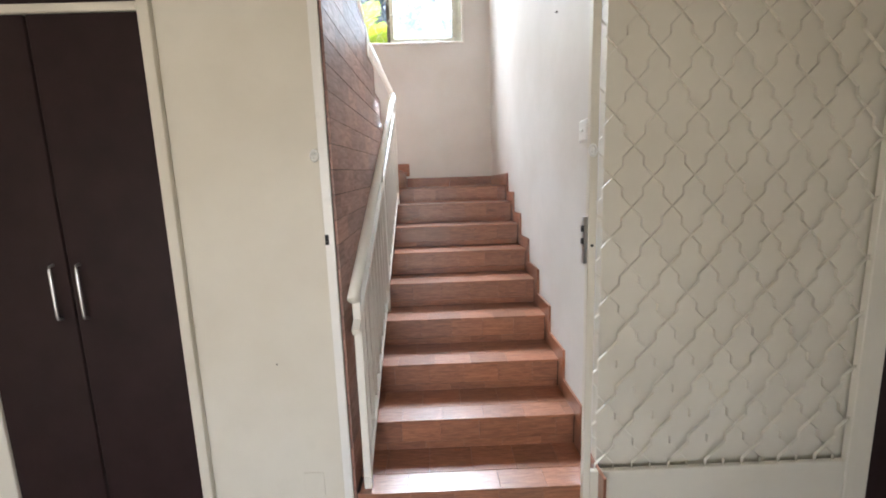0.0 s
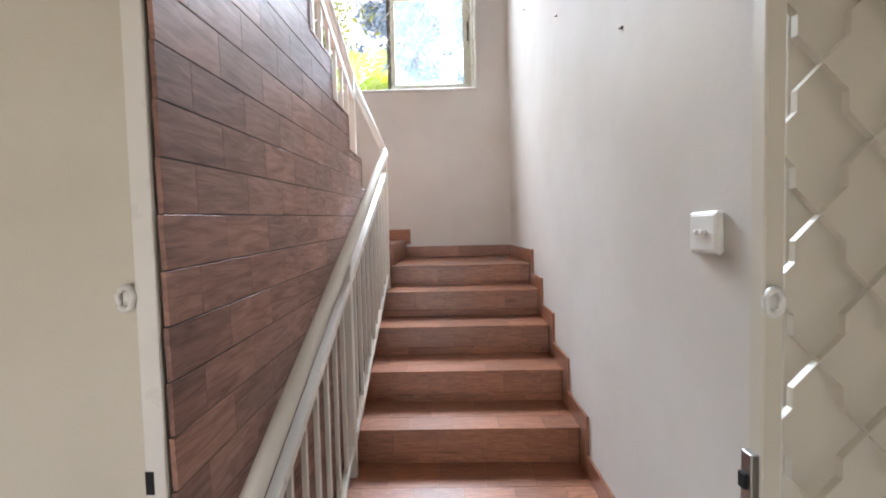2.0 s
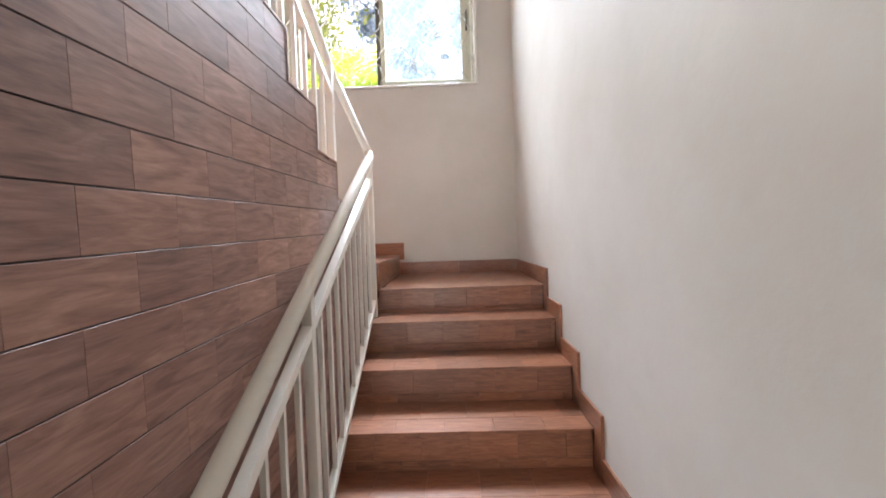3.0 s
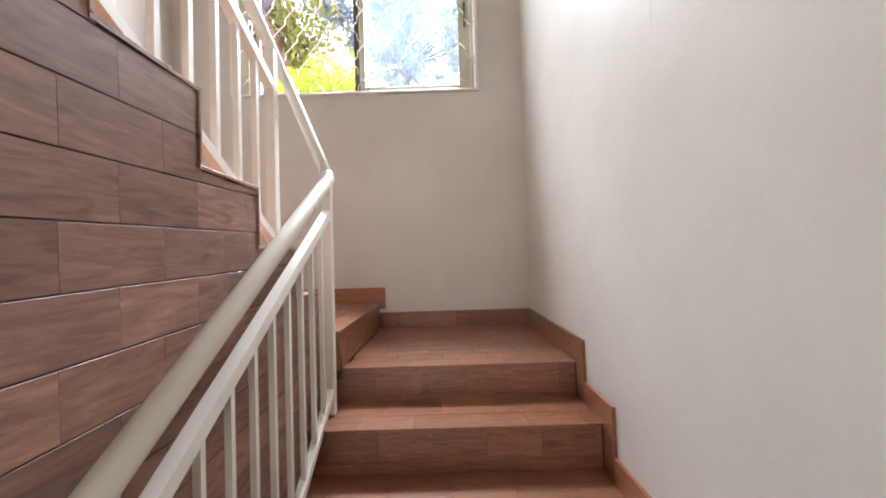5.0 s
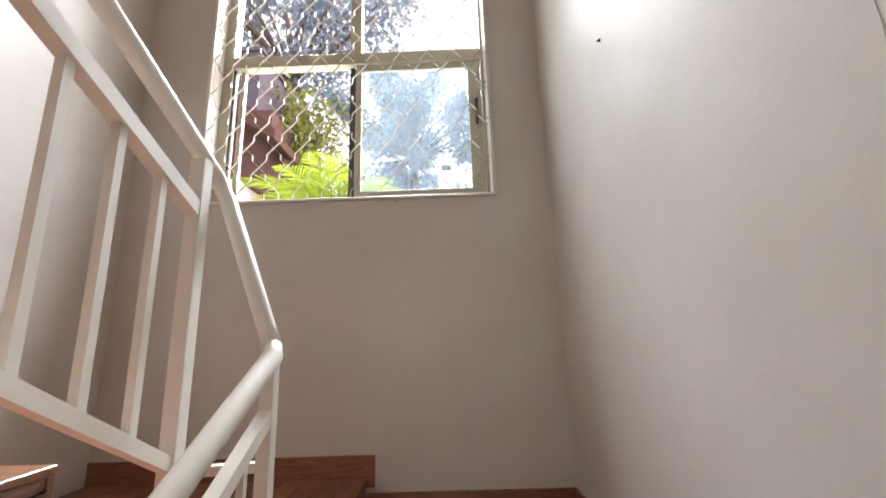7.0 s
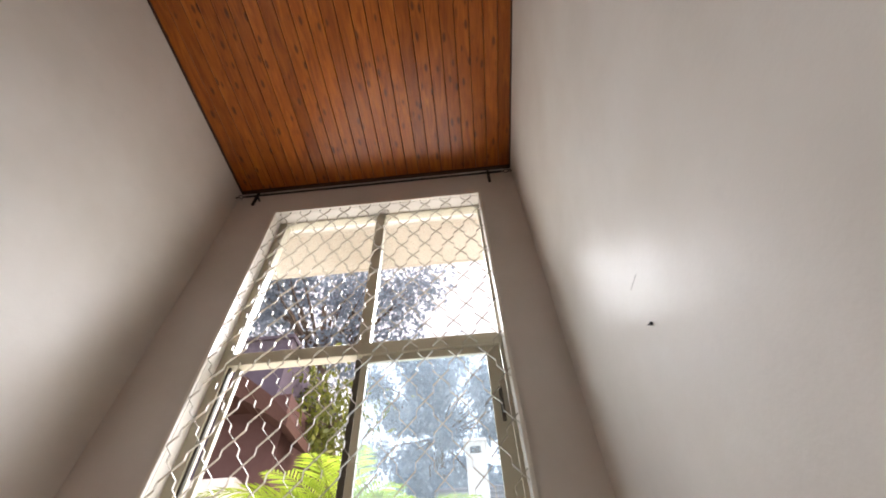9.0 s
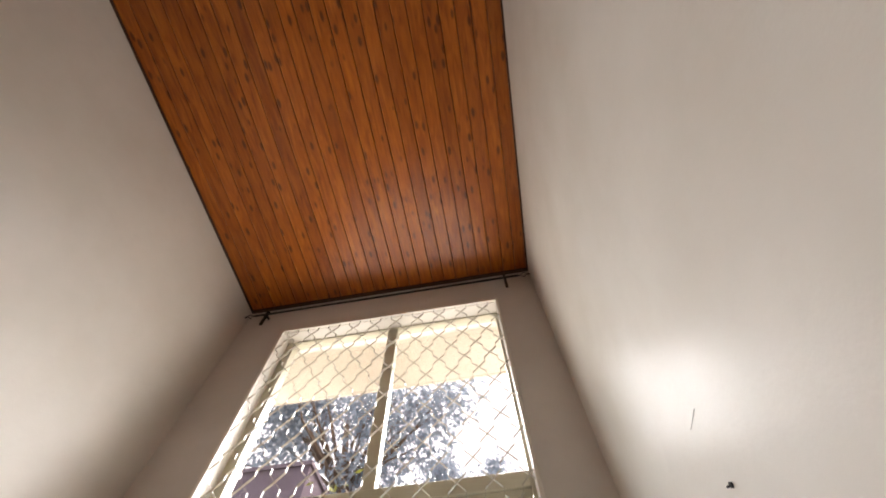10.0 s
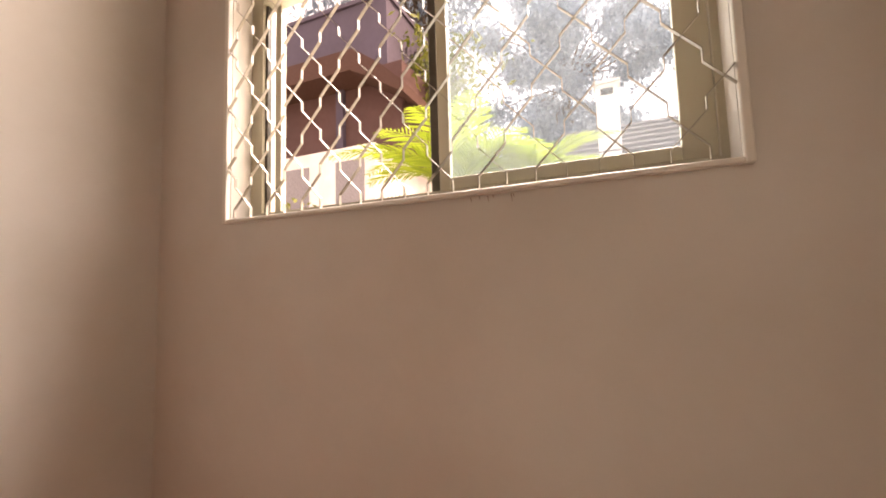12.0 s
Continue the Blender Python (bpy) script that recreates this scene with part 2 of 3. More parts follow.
def thing(name, bm, mat, label, category, kind="", group="", smooth=False):
    ob = new(name, finish(bm, name, mat, smooth))
    return tagged(ob, label, category, group, kind)


def empty(name, label, category, at=(0, 0, 0), kind="", group=""):
    ob = new(name)
    ob.location = at
    return tagged(ob, label, category, group, kind)


def part(name, bm, mat, parent, label="", smooth=False):
    ob = new(name, finish(bm, name, mat, smooth))
    ob.parent = parent
    ob.matrix_parent_inverse = pose(*parent.location).inverted() if parent.parent is None else Matrix()
    if label:
        ob["label"] = label
    return ob


def tube(points, radius, sides=10, bm=None, caps=True, square=False):
    """A round or square bar through points, radius may vary from point to point."""
    bm = bm or bmesh.new()
    pts = [Vector(p) for p in points]
    radii = radius if isinstance(radius, (list, tuple)) else [radius] * len(pts)
    rings = []
    sides = 4 if square else sides
    for i, p in enumerate(pts):
        a, c = pts[max(i - 1, 0)], pts[min(i + 1, len(pts) - 1)]
        d = (c - a).normalized()
        up = Vector((0, 0, 1)) if abs(d.z) < 0.95 else Vector((0, 1, 0))
        s = d.cross(up).normalized()
        u = s.cross(d)
        ring = []
        for k in range(sides):
            ang = 2 * math.pi * (k + (0.5 if square else 0)) / sides
            r = radii[i] * (math.sqrt(2) if square else 1)
            ring.append(bm.verts.new(p + (s * math.cos(ang) + u * math.sin(ang)) * r))
        rings.append(ring)
    for r0, r1 in zip(rings, rings[1:]):
        for k in range(sides):
            bm.faces.new((r0[k], r0[(k + 1) % sides], r1[(k + 1) % sides], r1[k]))
    if caps:
        bm.faces.new(rings[0][::-1])
        bm.faces.new(rings[-1])
    return bm


def lathe_disc(bm, centre, axis, radius, depth, sides=20):
    a = Vector(axis)
    c = Vector(centre)
    return tube([c, c + a * depth], radius, sides, bm)


# ---- plan ----
X_R, X_L, Y_B, Z_C = 0.788, -1.634, 4.945, 5.892
RISE, GOING, LAND, Y_LAND = 0.17, 0.2874, 1.53, 3.931
X_W = -0.305
Y_UP, GO_UP = 3.850, 0.2712
Z_UP = LAND + RISE
UPPER = 3.23
WX0, WX1, WZ0, WZ1 = -1.205, 0.466, 3.157, 5.492
Y_OUT = 5.17


def nose_low(k):
    """Place of the k-th nosing below the landing."""
    return Y_LAND - GOING * k, LAND - RISE * k + (0.02 if k > 0 else 0.0)


def nose_up(j):
    return Y_UP - GO_UP * j, Z_UP + RISE * (j + 1)


def wall(name, items, mat, label):
    return thing(name, boxes(*items), mat, label, "wall", "structure")


# ---- structure ----
wall("wall_back", [((X_L - 0.17, Y_B, -0.2), (WX0, Y_OUT, 6.1)), ((WX1, Y_B, -0.2), (X_R + 0.17, Y_OUT, 6.1)),
                   ((WX0, Y_B, -0.2), (WX1, Y_OUT, WZ0)), ((WX0, Y_B, WZ1), (WX1, Y_OUT, 6.1))], CREAM, "smooth cream painted stairwell wall around the tall window")
wall("wall_right", [((X_R, 1.713, -0.2), (X_R + 0.17, Y_B, 6.1)), ((X_R, -1.2, UPPER), (X_R + 0.17, 1.713, 6.1))], CREAM, "cream semi-gloss painted stairwell side wall")
wall("wall_left", [((X_L - 0.17, 1.713, -0.2), (X_L, Y_B, 6.1)), ((X_L - 0.17, -1.2, UPPER), (X_L, 1.713, 6.1))], CREAM, "cream semi-gloss painted wall beside the upper flight")
wall("wall_upstairs", [((X_L - 0.17, -1.37, UPPER), (X_R + 0.17, -1.2, 6.1))], CREAM, "plain cream painted wall closing the upper hall")
wall("wall_gate", [((-2.6, 1.66, 0), (-0.321, 1.713, 2.9)), ((0.786, 1.66, 0), (2.06, 1.713, 2.9)), ((-0.321, 1.66, 2.33), (0.786, 1.713, 2.9)),
                   ((2.06, 1.66, 2.13), (3.0, 1.713, 2.9))], HALL, "cream painted hall wall with the stair opening")
wall("wall_room_left", [((-2.77, -2.17, 0), (-2.6, 1.713, 2.9))], HALL, "plain cream hall side wall")
wall("wall_room_right", [((3.0, -2.17, 0), (3.17, 1.713, 2.9))], HALL, "plain cream hall side wall")
wall("wall_room_back", [((-2.6, -2.17, 0), (-2.25, -2.0, 2.9)), ((0.25, -2.17, 0), (3.0, -2.0, 2.9)), ((-2.25, -2.17, 2.1), (0.25, -2.0, 2.9))],
     HALL, "unseen cream hall wall with an opening added for the hall lamp")
thing("floor", boxes(((-2.6, -2.0, -0.2), (3.0, 1.66, 0.0))), FLOOR, "unseen hall floor at the stair foot, pale to bounce light", "floor", "structure")
thing("ceiling_hall", boxes(((-2.6, -2.0, 2.55), (3.0, 1.66, 2.62))), WHITE, "plain white hall ceiling", "ceiling", "structure")
thing("floor_upper", boxes(((X_L, -1.2, 2.95), (X_R, 1.712, UPPER))), FLOOR, "upper hall floor slab", "floor", "structure")

# ceiling boards: one mesh, tongue-and-groove joints
bm = bmesh.new()
N_BOARD = 24
bw = (X_R - X_L) / N_BOARD
for i in range(N_BOARD):
    x0 = X_L + i * bw
    box(bm, (x0 + 0.002, -1.2, Z_C), (x0 + bw - 0.002, Y_B, Z_C + 0.02), 0.003)
thing("ceiling", bm, PINE, "varnished knotty pine tongue-and-groove board ceiling", "ceiling", "structure")
thing("ceiling_backing", boxes(((X_L, -1.2, Z_C + 0.022), (X_R, Y_B, Z_C + 0.1))), CEILING_DARK, "dark backing above the ceiling boards", "ceiling", "structure")
thing("trim", boxes(((X_L, Y_B - 0.03, Z_C - 0.022), (X_R, Y_B, Z_C)), ((X_L, -1.2, Z_C - 0.022), (X_L + 0.011, Y_B - 0.03, Z_C)),
                    ((X_R - 0.011, -1.2, Z_C - 0.022), (X_R, Y_B - 0.03, Z_C)), bevel=0.003), CEILING_DARK, "dark strip round the ceiling edge, for the shade at the window end", "trim", "structure")
thing("roof", boxes(((X_L - 0.6, -1.9, 6.1), (X_R + 0.6, 5.2, 6.25))), TERRACOTTA, "roof slab over the stairwell", "roof", "structure")

# stairs: cores under the tiles
bm = bmesh.new()
for k in range(0, 9):
    y, z = nose_low(k)
    y1 = Y_B if k == 0 else nose_low(k - 1)[0] + 0.02
    box(bm, (X_W + 0.002, y + 0.02, -0.1), (X_R, y1, z - 0.01))
lower_flight = thing("lower_stairs", bm, GROUT, "straight flight of stairs tiled in reddish brown wood-look tiles", "stairs", "structure")
bm = bmesh.new()
box(bm, (X_L, Y_UP + 0.012, LAND - 0.3), (X_W + 0.002, Y_B, Z_UP - 0.01))
box(bm, (X_W, Y_LAND, LAND - 0.05), (-0.245, Y_B, Z_UP - 0.01))
for j in range(0, 9):
    y, z = nose_up(j)
    y0 = 1.716 if j == 8 else nose_up(j + 1)[0] + 0.012
    box(bm, (X_L, y0, 0), (X_W - 0.010, y - 0.012, z - 0.01))
upper_flight = thing("upper_stairs", bm, GROUT, "returning flight of stairs tiled in brown wood-look tiles", "stairs", "structure")


# ---- railings ----
def lower_railing():
    X = -0.25

    def zr(y):
        return 2.312 - 0.572 * (3.78 - y)
    top = empty("lower_railing", "cream painted steel stair railing with round handrail", "railing", (X, 3.8, LAND - RISE))
    part("handrail", tube([(X - 0.006, 1.635, zr(1.635)), (X + 0.006, 3.74, zr(3.74)), (X + 0.006, 3.79, zr(3.79) + 0.004), (X - 0.004, 3.805, zr(3.79) + 0.03)], 0.026, 14), RAIL, top, "", True)
    part("upper_bar", tube([(X, 1.615, zr(1.615) - 0.125), (X, 3.80, zr(3.80) - 0.135)], 0.016, square=True), RAIL, top)
    part("lower_bar", tube([(X, 1.66, zr(1.66) - 0.863), (X, 3.80, zr(3.80) - 0.845)], 0.014, square=True), RAIL, top)
    for y, drop in ((1.675, 0.0), (2.70, 0.0), (3.80, 0.0)):
        k = max(0, min(8, math.ceil((Y_LAND - y) / GOING)))
        foot = nose_low(k)[1]
        part("post", boxes(((X - 0.017, y - 0.017, foot), (X + 0.017, y + 0.017, zr(y) - 0.01)), bevel=0.002), RAIL, top)
    ys = [1.675 + 1.025 * i / 9 for i in range(1, 9)] + [2.70 + 1.10 * i / 10 for i in range(1, 10)]
    for y in ys:
        part("baluster", boxes(((X - 0.008, y - 0.008, zr(y) - 0.84 - 0.0085 * (3.78 - y)), (X + 0.008, y + 0.008, zr(y) - 0.13))), RAIL, top)
    return top


def upper_railing():
    X = -0.455

    def zh(y):
        return 2.815 + 0.44 * (3.865 - y)

    def zb(y):
        return 2.085 + 0.54 * (3.76 - y)
    top = empty("upper_railing", "cream painted steel railing of the returning flight", "railing", (X, 3.76, 1.87))
    part("handrail", tube([(-0.250, 3.805, 2.342), (-0.275, 3.815, 2.40), (-0.43, 3.862, 2.765), (-0.45, 3.862, 2.80), (X, 3.84, 2.828), (X, 3.79, zh(3.79)), (X, 1.75, zh(1.75))], 0.023, 14), RAIL, top, "", True)
    part("upper_bar", tube([(X, 3.775, zh(3.775) - 0.165), (X, 1.75, zh(1.75) - 0.165)], 0.018, square=True), RAIL, top)
    part("lower_bar", tube([(X, 3.775, zb(3.775)), (X, 1.75, zb(1.75))], 0.015, square=True), RAIL, top)
    part("link_bar", tube([(X, 3.765, 2.07), (-0.24, 3.80, 2.07)], 0.011, square=True), RAIL, top)
    part("post", boxes(((X - 0.02, 3.745, 1.87), (X + 0.02, 3.785, zh(3.765) - 0.012)), bevel=0.002), RAIL, top)
    part("post", boxes(((X - 0.02, 2.46, 2.71), (X + 0.02, 2.50, zh(2.48) - 0.012)), bevel=0.002), RAIL, top)
    for i in range(1, 16):
        y = 3.752 - 0.130 * i
        if abs(y - 2.48) > 0.05:
            part("baluster", boxes(((X - 0.010, y - 0.010, zb(y)), (X + 0.010, y + 0.010, zh(y) - 0.165))), RAIL, top)
    return top


lower_railing()
upper_railing()


# ---- crimped strap mesh ----
def strap_mesh(x0, x1, z0, z1, y, cx, cz, a=0.0826, b=0.121, thick=0.0022, depth=0.012):
    """Two families of crimped flat straps, each with a short upright jog between crossings; clipped to the frame."""
    bms = []
    diag = a / 2
    for fam, sx in ((0, 1), (1, -1)):
        n = int((x1 - x0 + z1 - z0) / a) + 6
        for i in range(-n, n):
            base = cx + 2 * a * i
            pts = []
            zz = int((z1 - z0) / b) + 3
            j0 = math.floor((z0 - cz) / b) - 1
            for j in range(j0, j0 + zz + 2):
                x, z = base + sx * a * j, cz + b * j
                pts += [(x + sx * diag, z + diag * 1.05), (x + sx * diag, z + b - diag * 1.05)]
            clipped = []
            for (xa, za), (xb, zb) in zip(pts, pts[1:]):
                t0, t1 = 0.0, 1.0
                dead = False
                for p, d, lo, hi in ((xa, xb - xa, x0, x1), (za, zb - za, z0, z1)):
                    if abs(d) < 1e-9:
                        dead |= not lo <= p <= hi
                        continue
                    u, v = sorted(((lo - p) / d, (hi - p) / d))
                    t0, t1 = max(t0, u), min(t1, v)
                if dead or t1 - t0 < 1e-4:
                    continue
                clipped.append(((xa + (xb - xa) * t0, za + (zb - za) * t0), (xa + (xb - xa) * t1, za + (zb - za) * t1)))
            if clipped:
                bm = bmesh.new()
                bms.append(bm)
            for (xa, za), (xb, zb) in clipped:
                d = Vector((xb - xa, zb - za))
                nrm = Vector((-d.y, d.x)).normalized() * thick / 2
                off = 0.001 if fam else 0.0
                vs = [bm.verts.new((px + s * nrm.x, y + off + dy, pz + s * nrm.y)) for px, pz in ((xa, za), (xb, zb)) for s in (1, -1) for dy in (-depth / 2, depth / 2)]
                for q in ((0, 1, 5, 4), (2, 6, 7, 3), (0, 4, 6, 2), (1, 3, 7, 5)):
                    bm.faces.new([vs[c] for c in q])
    return bms


# ---- window ----
def window():
    w = empty("window_1", "tall cream aluminium sliding window, lower half slid open", "window", (0, 5.03, WZ0), "structure")
    YF = 5.075

    def wx(x):
        return x if x in (WX0, WX1) else 0.19 + (x - 0.19) * 1.03

    def wz(z):
        return z if z in (WZ0, WZ1) else 2.78 + (z - 2.78) * 1.03

    def boxes(*items, bevel=0.0):
        bm = bmesh.new()
        for lo, hi in items:
            box(bm, (wx(lo[0]), lo[1], wz(lo[2])), (wx(hi[0]), hi[1], wz(hi[2])), bevel)
        return bm
    fr = boxes(((WX0, YF - 0.035, WZ0), (-1.105, YF + 0.035, WZ1)), ((0.44, YF - 0.035, WZ0), (WX1, YF + 0.035, WZ1)),
               ((-1.105, YF - 0.035, 5.40), (0.44, YF + 0.035, WZ1)), ((-1.105, YF - 0.035, WZ0), (0.44, YF + 0.035, 3.18)))
    part("window_frame", fr, ALU, w)
    part("mullion", boxes(((-0.372, YF - 0.03, 4.14), (-0.300, YF + 0.03, 5.40)), bevel=0.003), ALU, w)
    part("transom", boxes(((-1.105, YF - 0.04, 4.06), (0.44, YF + 0.03, 4.14)), bevel=0.004), ALU, w)
    part("track_edge", boxes(((-1.105, YF - 0.02, 3.18), (-1.092, YF + 0.0, 4.06))), ALU_DARK, w, "dark strip at the track edge")
    part("side_track", boxes(((-1.070, YF + 0.0, 3.18), (-1.040, YF + 0.03, 4.06)), bevel=0.002), ALU, w)
    s = part("sliding_sash", boxes(((-0.335, YF - 0.025, 3.182), (-0.297, YF - 0.002, 4.058)), ((0.357, YF - 0.025, 3.182), (0.438, YF - 0.002, 4.058)),
                                   ((-0.297, YF - 0.025, 3.182), (0.357, YF - 0.002, 3.222)), ((-0.297, YF - 0.025, 4.015), (0.357, YF - 0.002, 4.058)), bevel=0.002), ALU, w)
    part("fixed_sash", boxes(((-0.376, YF + 0.002, 3.182), (-0.337, YF + 0.026, 4.058)), bevel=0.002), ALU_DARK, w, "dark interlock stile")
    for lo, hi, m, nm in (((-1.105, 4.14), (-0.372, 5.40), GLASS, "pane"), ((-0.300, 4.14), (0.44, 5.40), GLASS, "pane"),
                          ((-0.297, 3.222), (0.357, 4.015), HAZY, "sliding_pane")):
        g = part(nm, boxes(((lo[0], YF - 0.015, lo[1]), (hi[0], YF - 0.011, hi[1]))), m, w, "blue-tinged glass with the haze of two panes mixed in" if m is HAZY else "")
        g.visible_shadow = False
    handle = boxes(((0.395, YF - 0.034, 3.62), (0.413, YF - 0.025, 3.80)), ((0.398, YF - 0.046, 3.66), (0.410, YF - 0.034, 3.74)), bevel=0.002)
    part("latch_handle", handle, ALU_DARK, w, "dark recessed sash latch")
    part("window_sill", boxes(((WX0, Y_B - 0.012, WZ0 - 0.014), (WX1, YF - 0.035, WZ0)), bevel=0.003), WHITE, w)
    return w


def security_screen():
    g = empty("security_screen", "cream steel burglar screen of crimped straps over the window", "security screen", (0, Y_B, WZ0 - 0.02))
    ox0, ox1, oz0, oz1 = -1.227, 0.488, 3.139, 5.516
    t = 0.021
    for lo, hi in (((ox0, oz0), (ox0 + t, oz1)), ((ox1 - t, oz0), (ox1, oz1)), ((ox0 + t, oz1 - t), (ox1 - t, oz1)), ((ox0 + t, oz0), (ox1 - t, oz0 + 0.016))):
        part("frame_bar", boxes(((lo[0], Y_B - 0.024, lo[1]), (hi[0], Y_B - 0.0, hi[1])), bevel=0.003), RAIL, g)
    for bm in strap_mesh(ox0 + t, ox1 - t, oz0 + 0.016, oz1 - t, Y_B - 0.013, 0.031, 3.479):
        part("strap", bm, BACKLIT_STRAP, g)
    return g


window()
security_screen()


# ---- gate ----
def sliding_gate():
    g = empty("security_gate", "cream steel sliding security gate slid open against the wall", "gate", (0.7, 1.56, 0.0))
    y0, y1 = 1.602, 1.634
    part("lock_stile", boxes(((0.706, y0, 0.03), (0.739, y1, 2.30)), bevel=0.003), GATE, g)
    part("back_stile", boxes(((1.890, y0, 0.03), (1.930, y1, 2.30)), bevel=0.003), GATE, g)
    part("top_rail", boxes(((0.739, y0, 2.26), (1.890, y1, 2.30)), bevel=0.003), GATE, g)
    part("kick_panel", boxes(((0.739, y0 + 0.004, 0.03), (1.890, y1 - 0.004, 0.268)), bevel=0.003), GATE, g)
    for x in (0.85, 1.7):
        part("wheel", lathe_disc(None, (x, y0 + 0.006, 0.03), (0, 1, 0), 0.03, 0.018), IRON, g, "black floor wheel", True)
    for bm in strap_mesh(0.739, 1.890, 0.268, 2.26, 0.5 * (y0 + y1), 0.805, 1.791, depth=0.013):
        part("strap", bm, GATE, g)
    lock = part("lock", boxes(((0.692, y0 + 0.004, 1.205), (0.706, y1 - 0.002, 1.396)), bevel=0.002), CHROME, g, "brushed steel lock case")
    for z in (1.335, 1.285):
        part("latch_bolt", boxes(((0.684, y0 + 0.010, z), (0.692, y1 - 0.008, z + 0.025))), BLACK, lock, "black latch bolt slot")
    part("keyhole", lathe_disc(None, (0.722, y0 - 0.003, 1.28), (0, 1, 0), 0.006, 0.004, 12), BLACK, g, "black keyhole")
    return g


def padlock_eye(name, x, y, z, label):
    bm = bmesh.new()
    ring = [(x + 0.013 * math.cos(a), y, z + 0.020 * math.sin(a)) for a in [2 * math.pi * i / 16 for i in range(17)]]
    tube(ring, 0.006, 8, bm, False)
    box(bm, (x - 0.006, y, z - 0.012), (x + 0.006, y + 0.012, z + 0.012))
    return thing(name, bm, PLASTIC, label, "padlock eye", smooth=True)


sliding_gate()
padlock_eye("padlock_eye", -0.372, 1.645, 1.671, "white steel padlock eye on the hall wall edge")
padlock_eye("padlock_eye", 0.712, 1.588, 1.654, "white steel padlock eye on the gate stile")
jamb = thing("door_frame", boxes(((-0.356, 1.646, 0.0), (-0.318, 1.6545, 2.33)), bevel=0.0015), WHITE,
             "cream steel jamb of the stair opening, whitened as if lit", "door frame", "structure")
part("strike_slot", boxes(((-0.355, 1.6445, 1.314), (-0.340, 1.647, 1.356))), BLACK, jamb, "black strike slot")


# ---- hall cupboard ----
def cupboard():
    c = empty("built_in_cupboard", "dark wenge built-in cupboard with white frame and steel handles", "cupboard", (-1.38, 1.66, 0))
    x0, x1, x2 = -1.779, -1.400, -0.980
    part("frame", boxes(((x2, 1.633, 0), (x2 + 0.044, 1.662, 2.54)), ((x0 - 0.06, 1.633, 0), (x0, 1.662, 2.54)), ((x0, 1.633, 2.216), (x2, 1.662, 2.247)),
                        ((x0, 1.633, 2.51), (x2, 1.662, 2.54)), bevel=0.003), GATE, c, "cream painted timber frame")
    for a, b, hx in ((x0, x1 - 0.003, -1.455), (x1 + 0.003, x2, -1.349)):
        d = part("door", boxes(((a + 0.002, 1.643, 0.06), (b - 0.002, 1.660, 2.214)), bevel=0.002), WENGE, c)
        h = tube([(hx, 1.641, 1.046), (hx, 1.622, 1.050), (hx, 1.620, 1.064), (hx, 1.620, 1.255), (hx, 1.622, 1.268), (hx, 1.641, 1.272)], 0.0055, 8)
        part("handle", h, CHROME, d, "brushed steel bar handle", True)
    part("upper_door", boxes(((x0 + 0.002, 1.643, 2.249), (x2 - 0.002, 1.660, 2.508)), bevel=0.002), WENGE, c)
    return c


cupboard()
thing("dark_door", boxes(((2.065, 1.668, 0.0), (2.95, 1.708, 2.12)), bevel=0.003), WENGE, "dark brown wooden door beside the gate", "door", "structure")


# ---- wall fittings ----
def dimmer_switch():
    s = empty("dimmer_switch", "white plastic double rotary dimmer switch plate on the stair wall", "light switch", (X_R, 1.878, 1.76))
    part("plate", boxes(((X_R - 0.017, 1.818, 1.713), (X_R, 1.923, 1.809)), bevel=0.006), PLASTIC, s)
    part("cover", boxes(((X_R - 0.0185, 1.827, 1.722), (X_R - 0.015, 1.914, 1.800)), bevel=0.0015), PLASTIC, s)
    for y in (1.884, 1.862):
        part("knob", lathe_disc(None, (X_R - 0.018, y, 1.762), (-1, 0, 0), 0.0065, 0.008, 16), PLASTIC, s, "", True)
    return s


dimmer_switch()


def wall_plug(x, y, z, nx, label):
    bm = lathe_disc(None, (x, y, z), (nx, 0, 0), 0.006, 0.005, 10)
    tube([(x + nx * 0.004, y, z), (x + nx * 0.013, y, z - 0.004)], 0.0022, 6, bm)
    return thing("wall_plug", bm, IRON, label, "wall plug", group="old picture fixings")


for y, z in ((3.155, 2.90), (2.332, 2.438), (4.060, 3.41)):
    wall_plug(X_R, y, z, -1, "small dark screw remaining in the cream wall")
wall_plug(X_L, 3.95, 3.05, 1, "small dark screw remaining in the cream wall")
bm = lathe_disc(None, (-0.605, 1.660, 0.803), (0, -1, 0), 0.003, 0.004, 8)
thing("nail", bm, IRON, "tiny nail in the hall wall", "nail")
thing("blank_plate", boxes(((-0.535, 1.6545, 0.17), (-0.445, 1.660, 0.285)), bevel=0.002), HALL, "painted-over blanking plate on the hall wall", "socket plate")
bm = bmesh.new()
tube([(X_R - 0.0005, 3.225, 2.86), (X_R - 0.0005, 3.222, 2.74), (X_R - 0.0005, 3.229, 2.64), (X_R - 0.0005, 3.226, 2.56)], [0.0002, 0.0005, 0.0004, 0.0002], 6, bm)
thing("crack", bm, SCUFF, "hairline crack in the cream wall paint", "crack")
SCRATCH = plain("grey_scratch", (0.46, 0.44, 0.41), 0.7)
for ends in (((4.005, 3.555), (4.077, 3.557)),):
    bm = tube([(X_R - 0.0006, y, z) for y, z in ends], [0.0010, 0.0005], 6)
    thing("scratch", bm, SCRATCH, "short grey scratch in the glossy cream wall paint", "scratch")


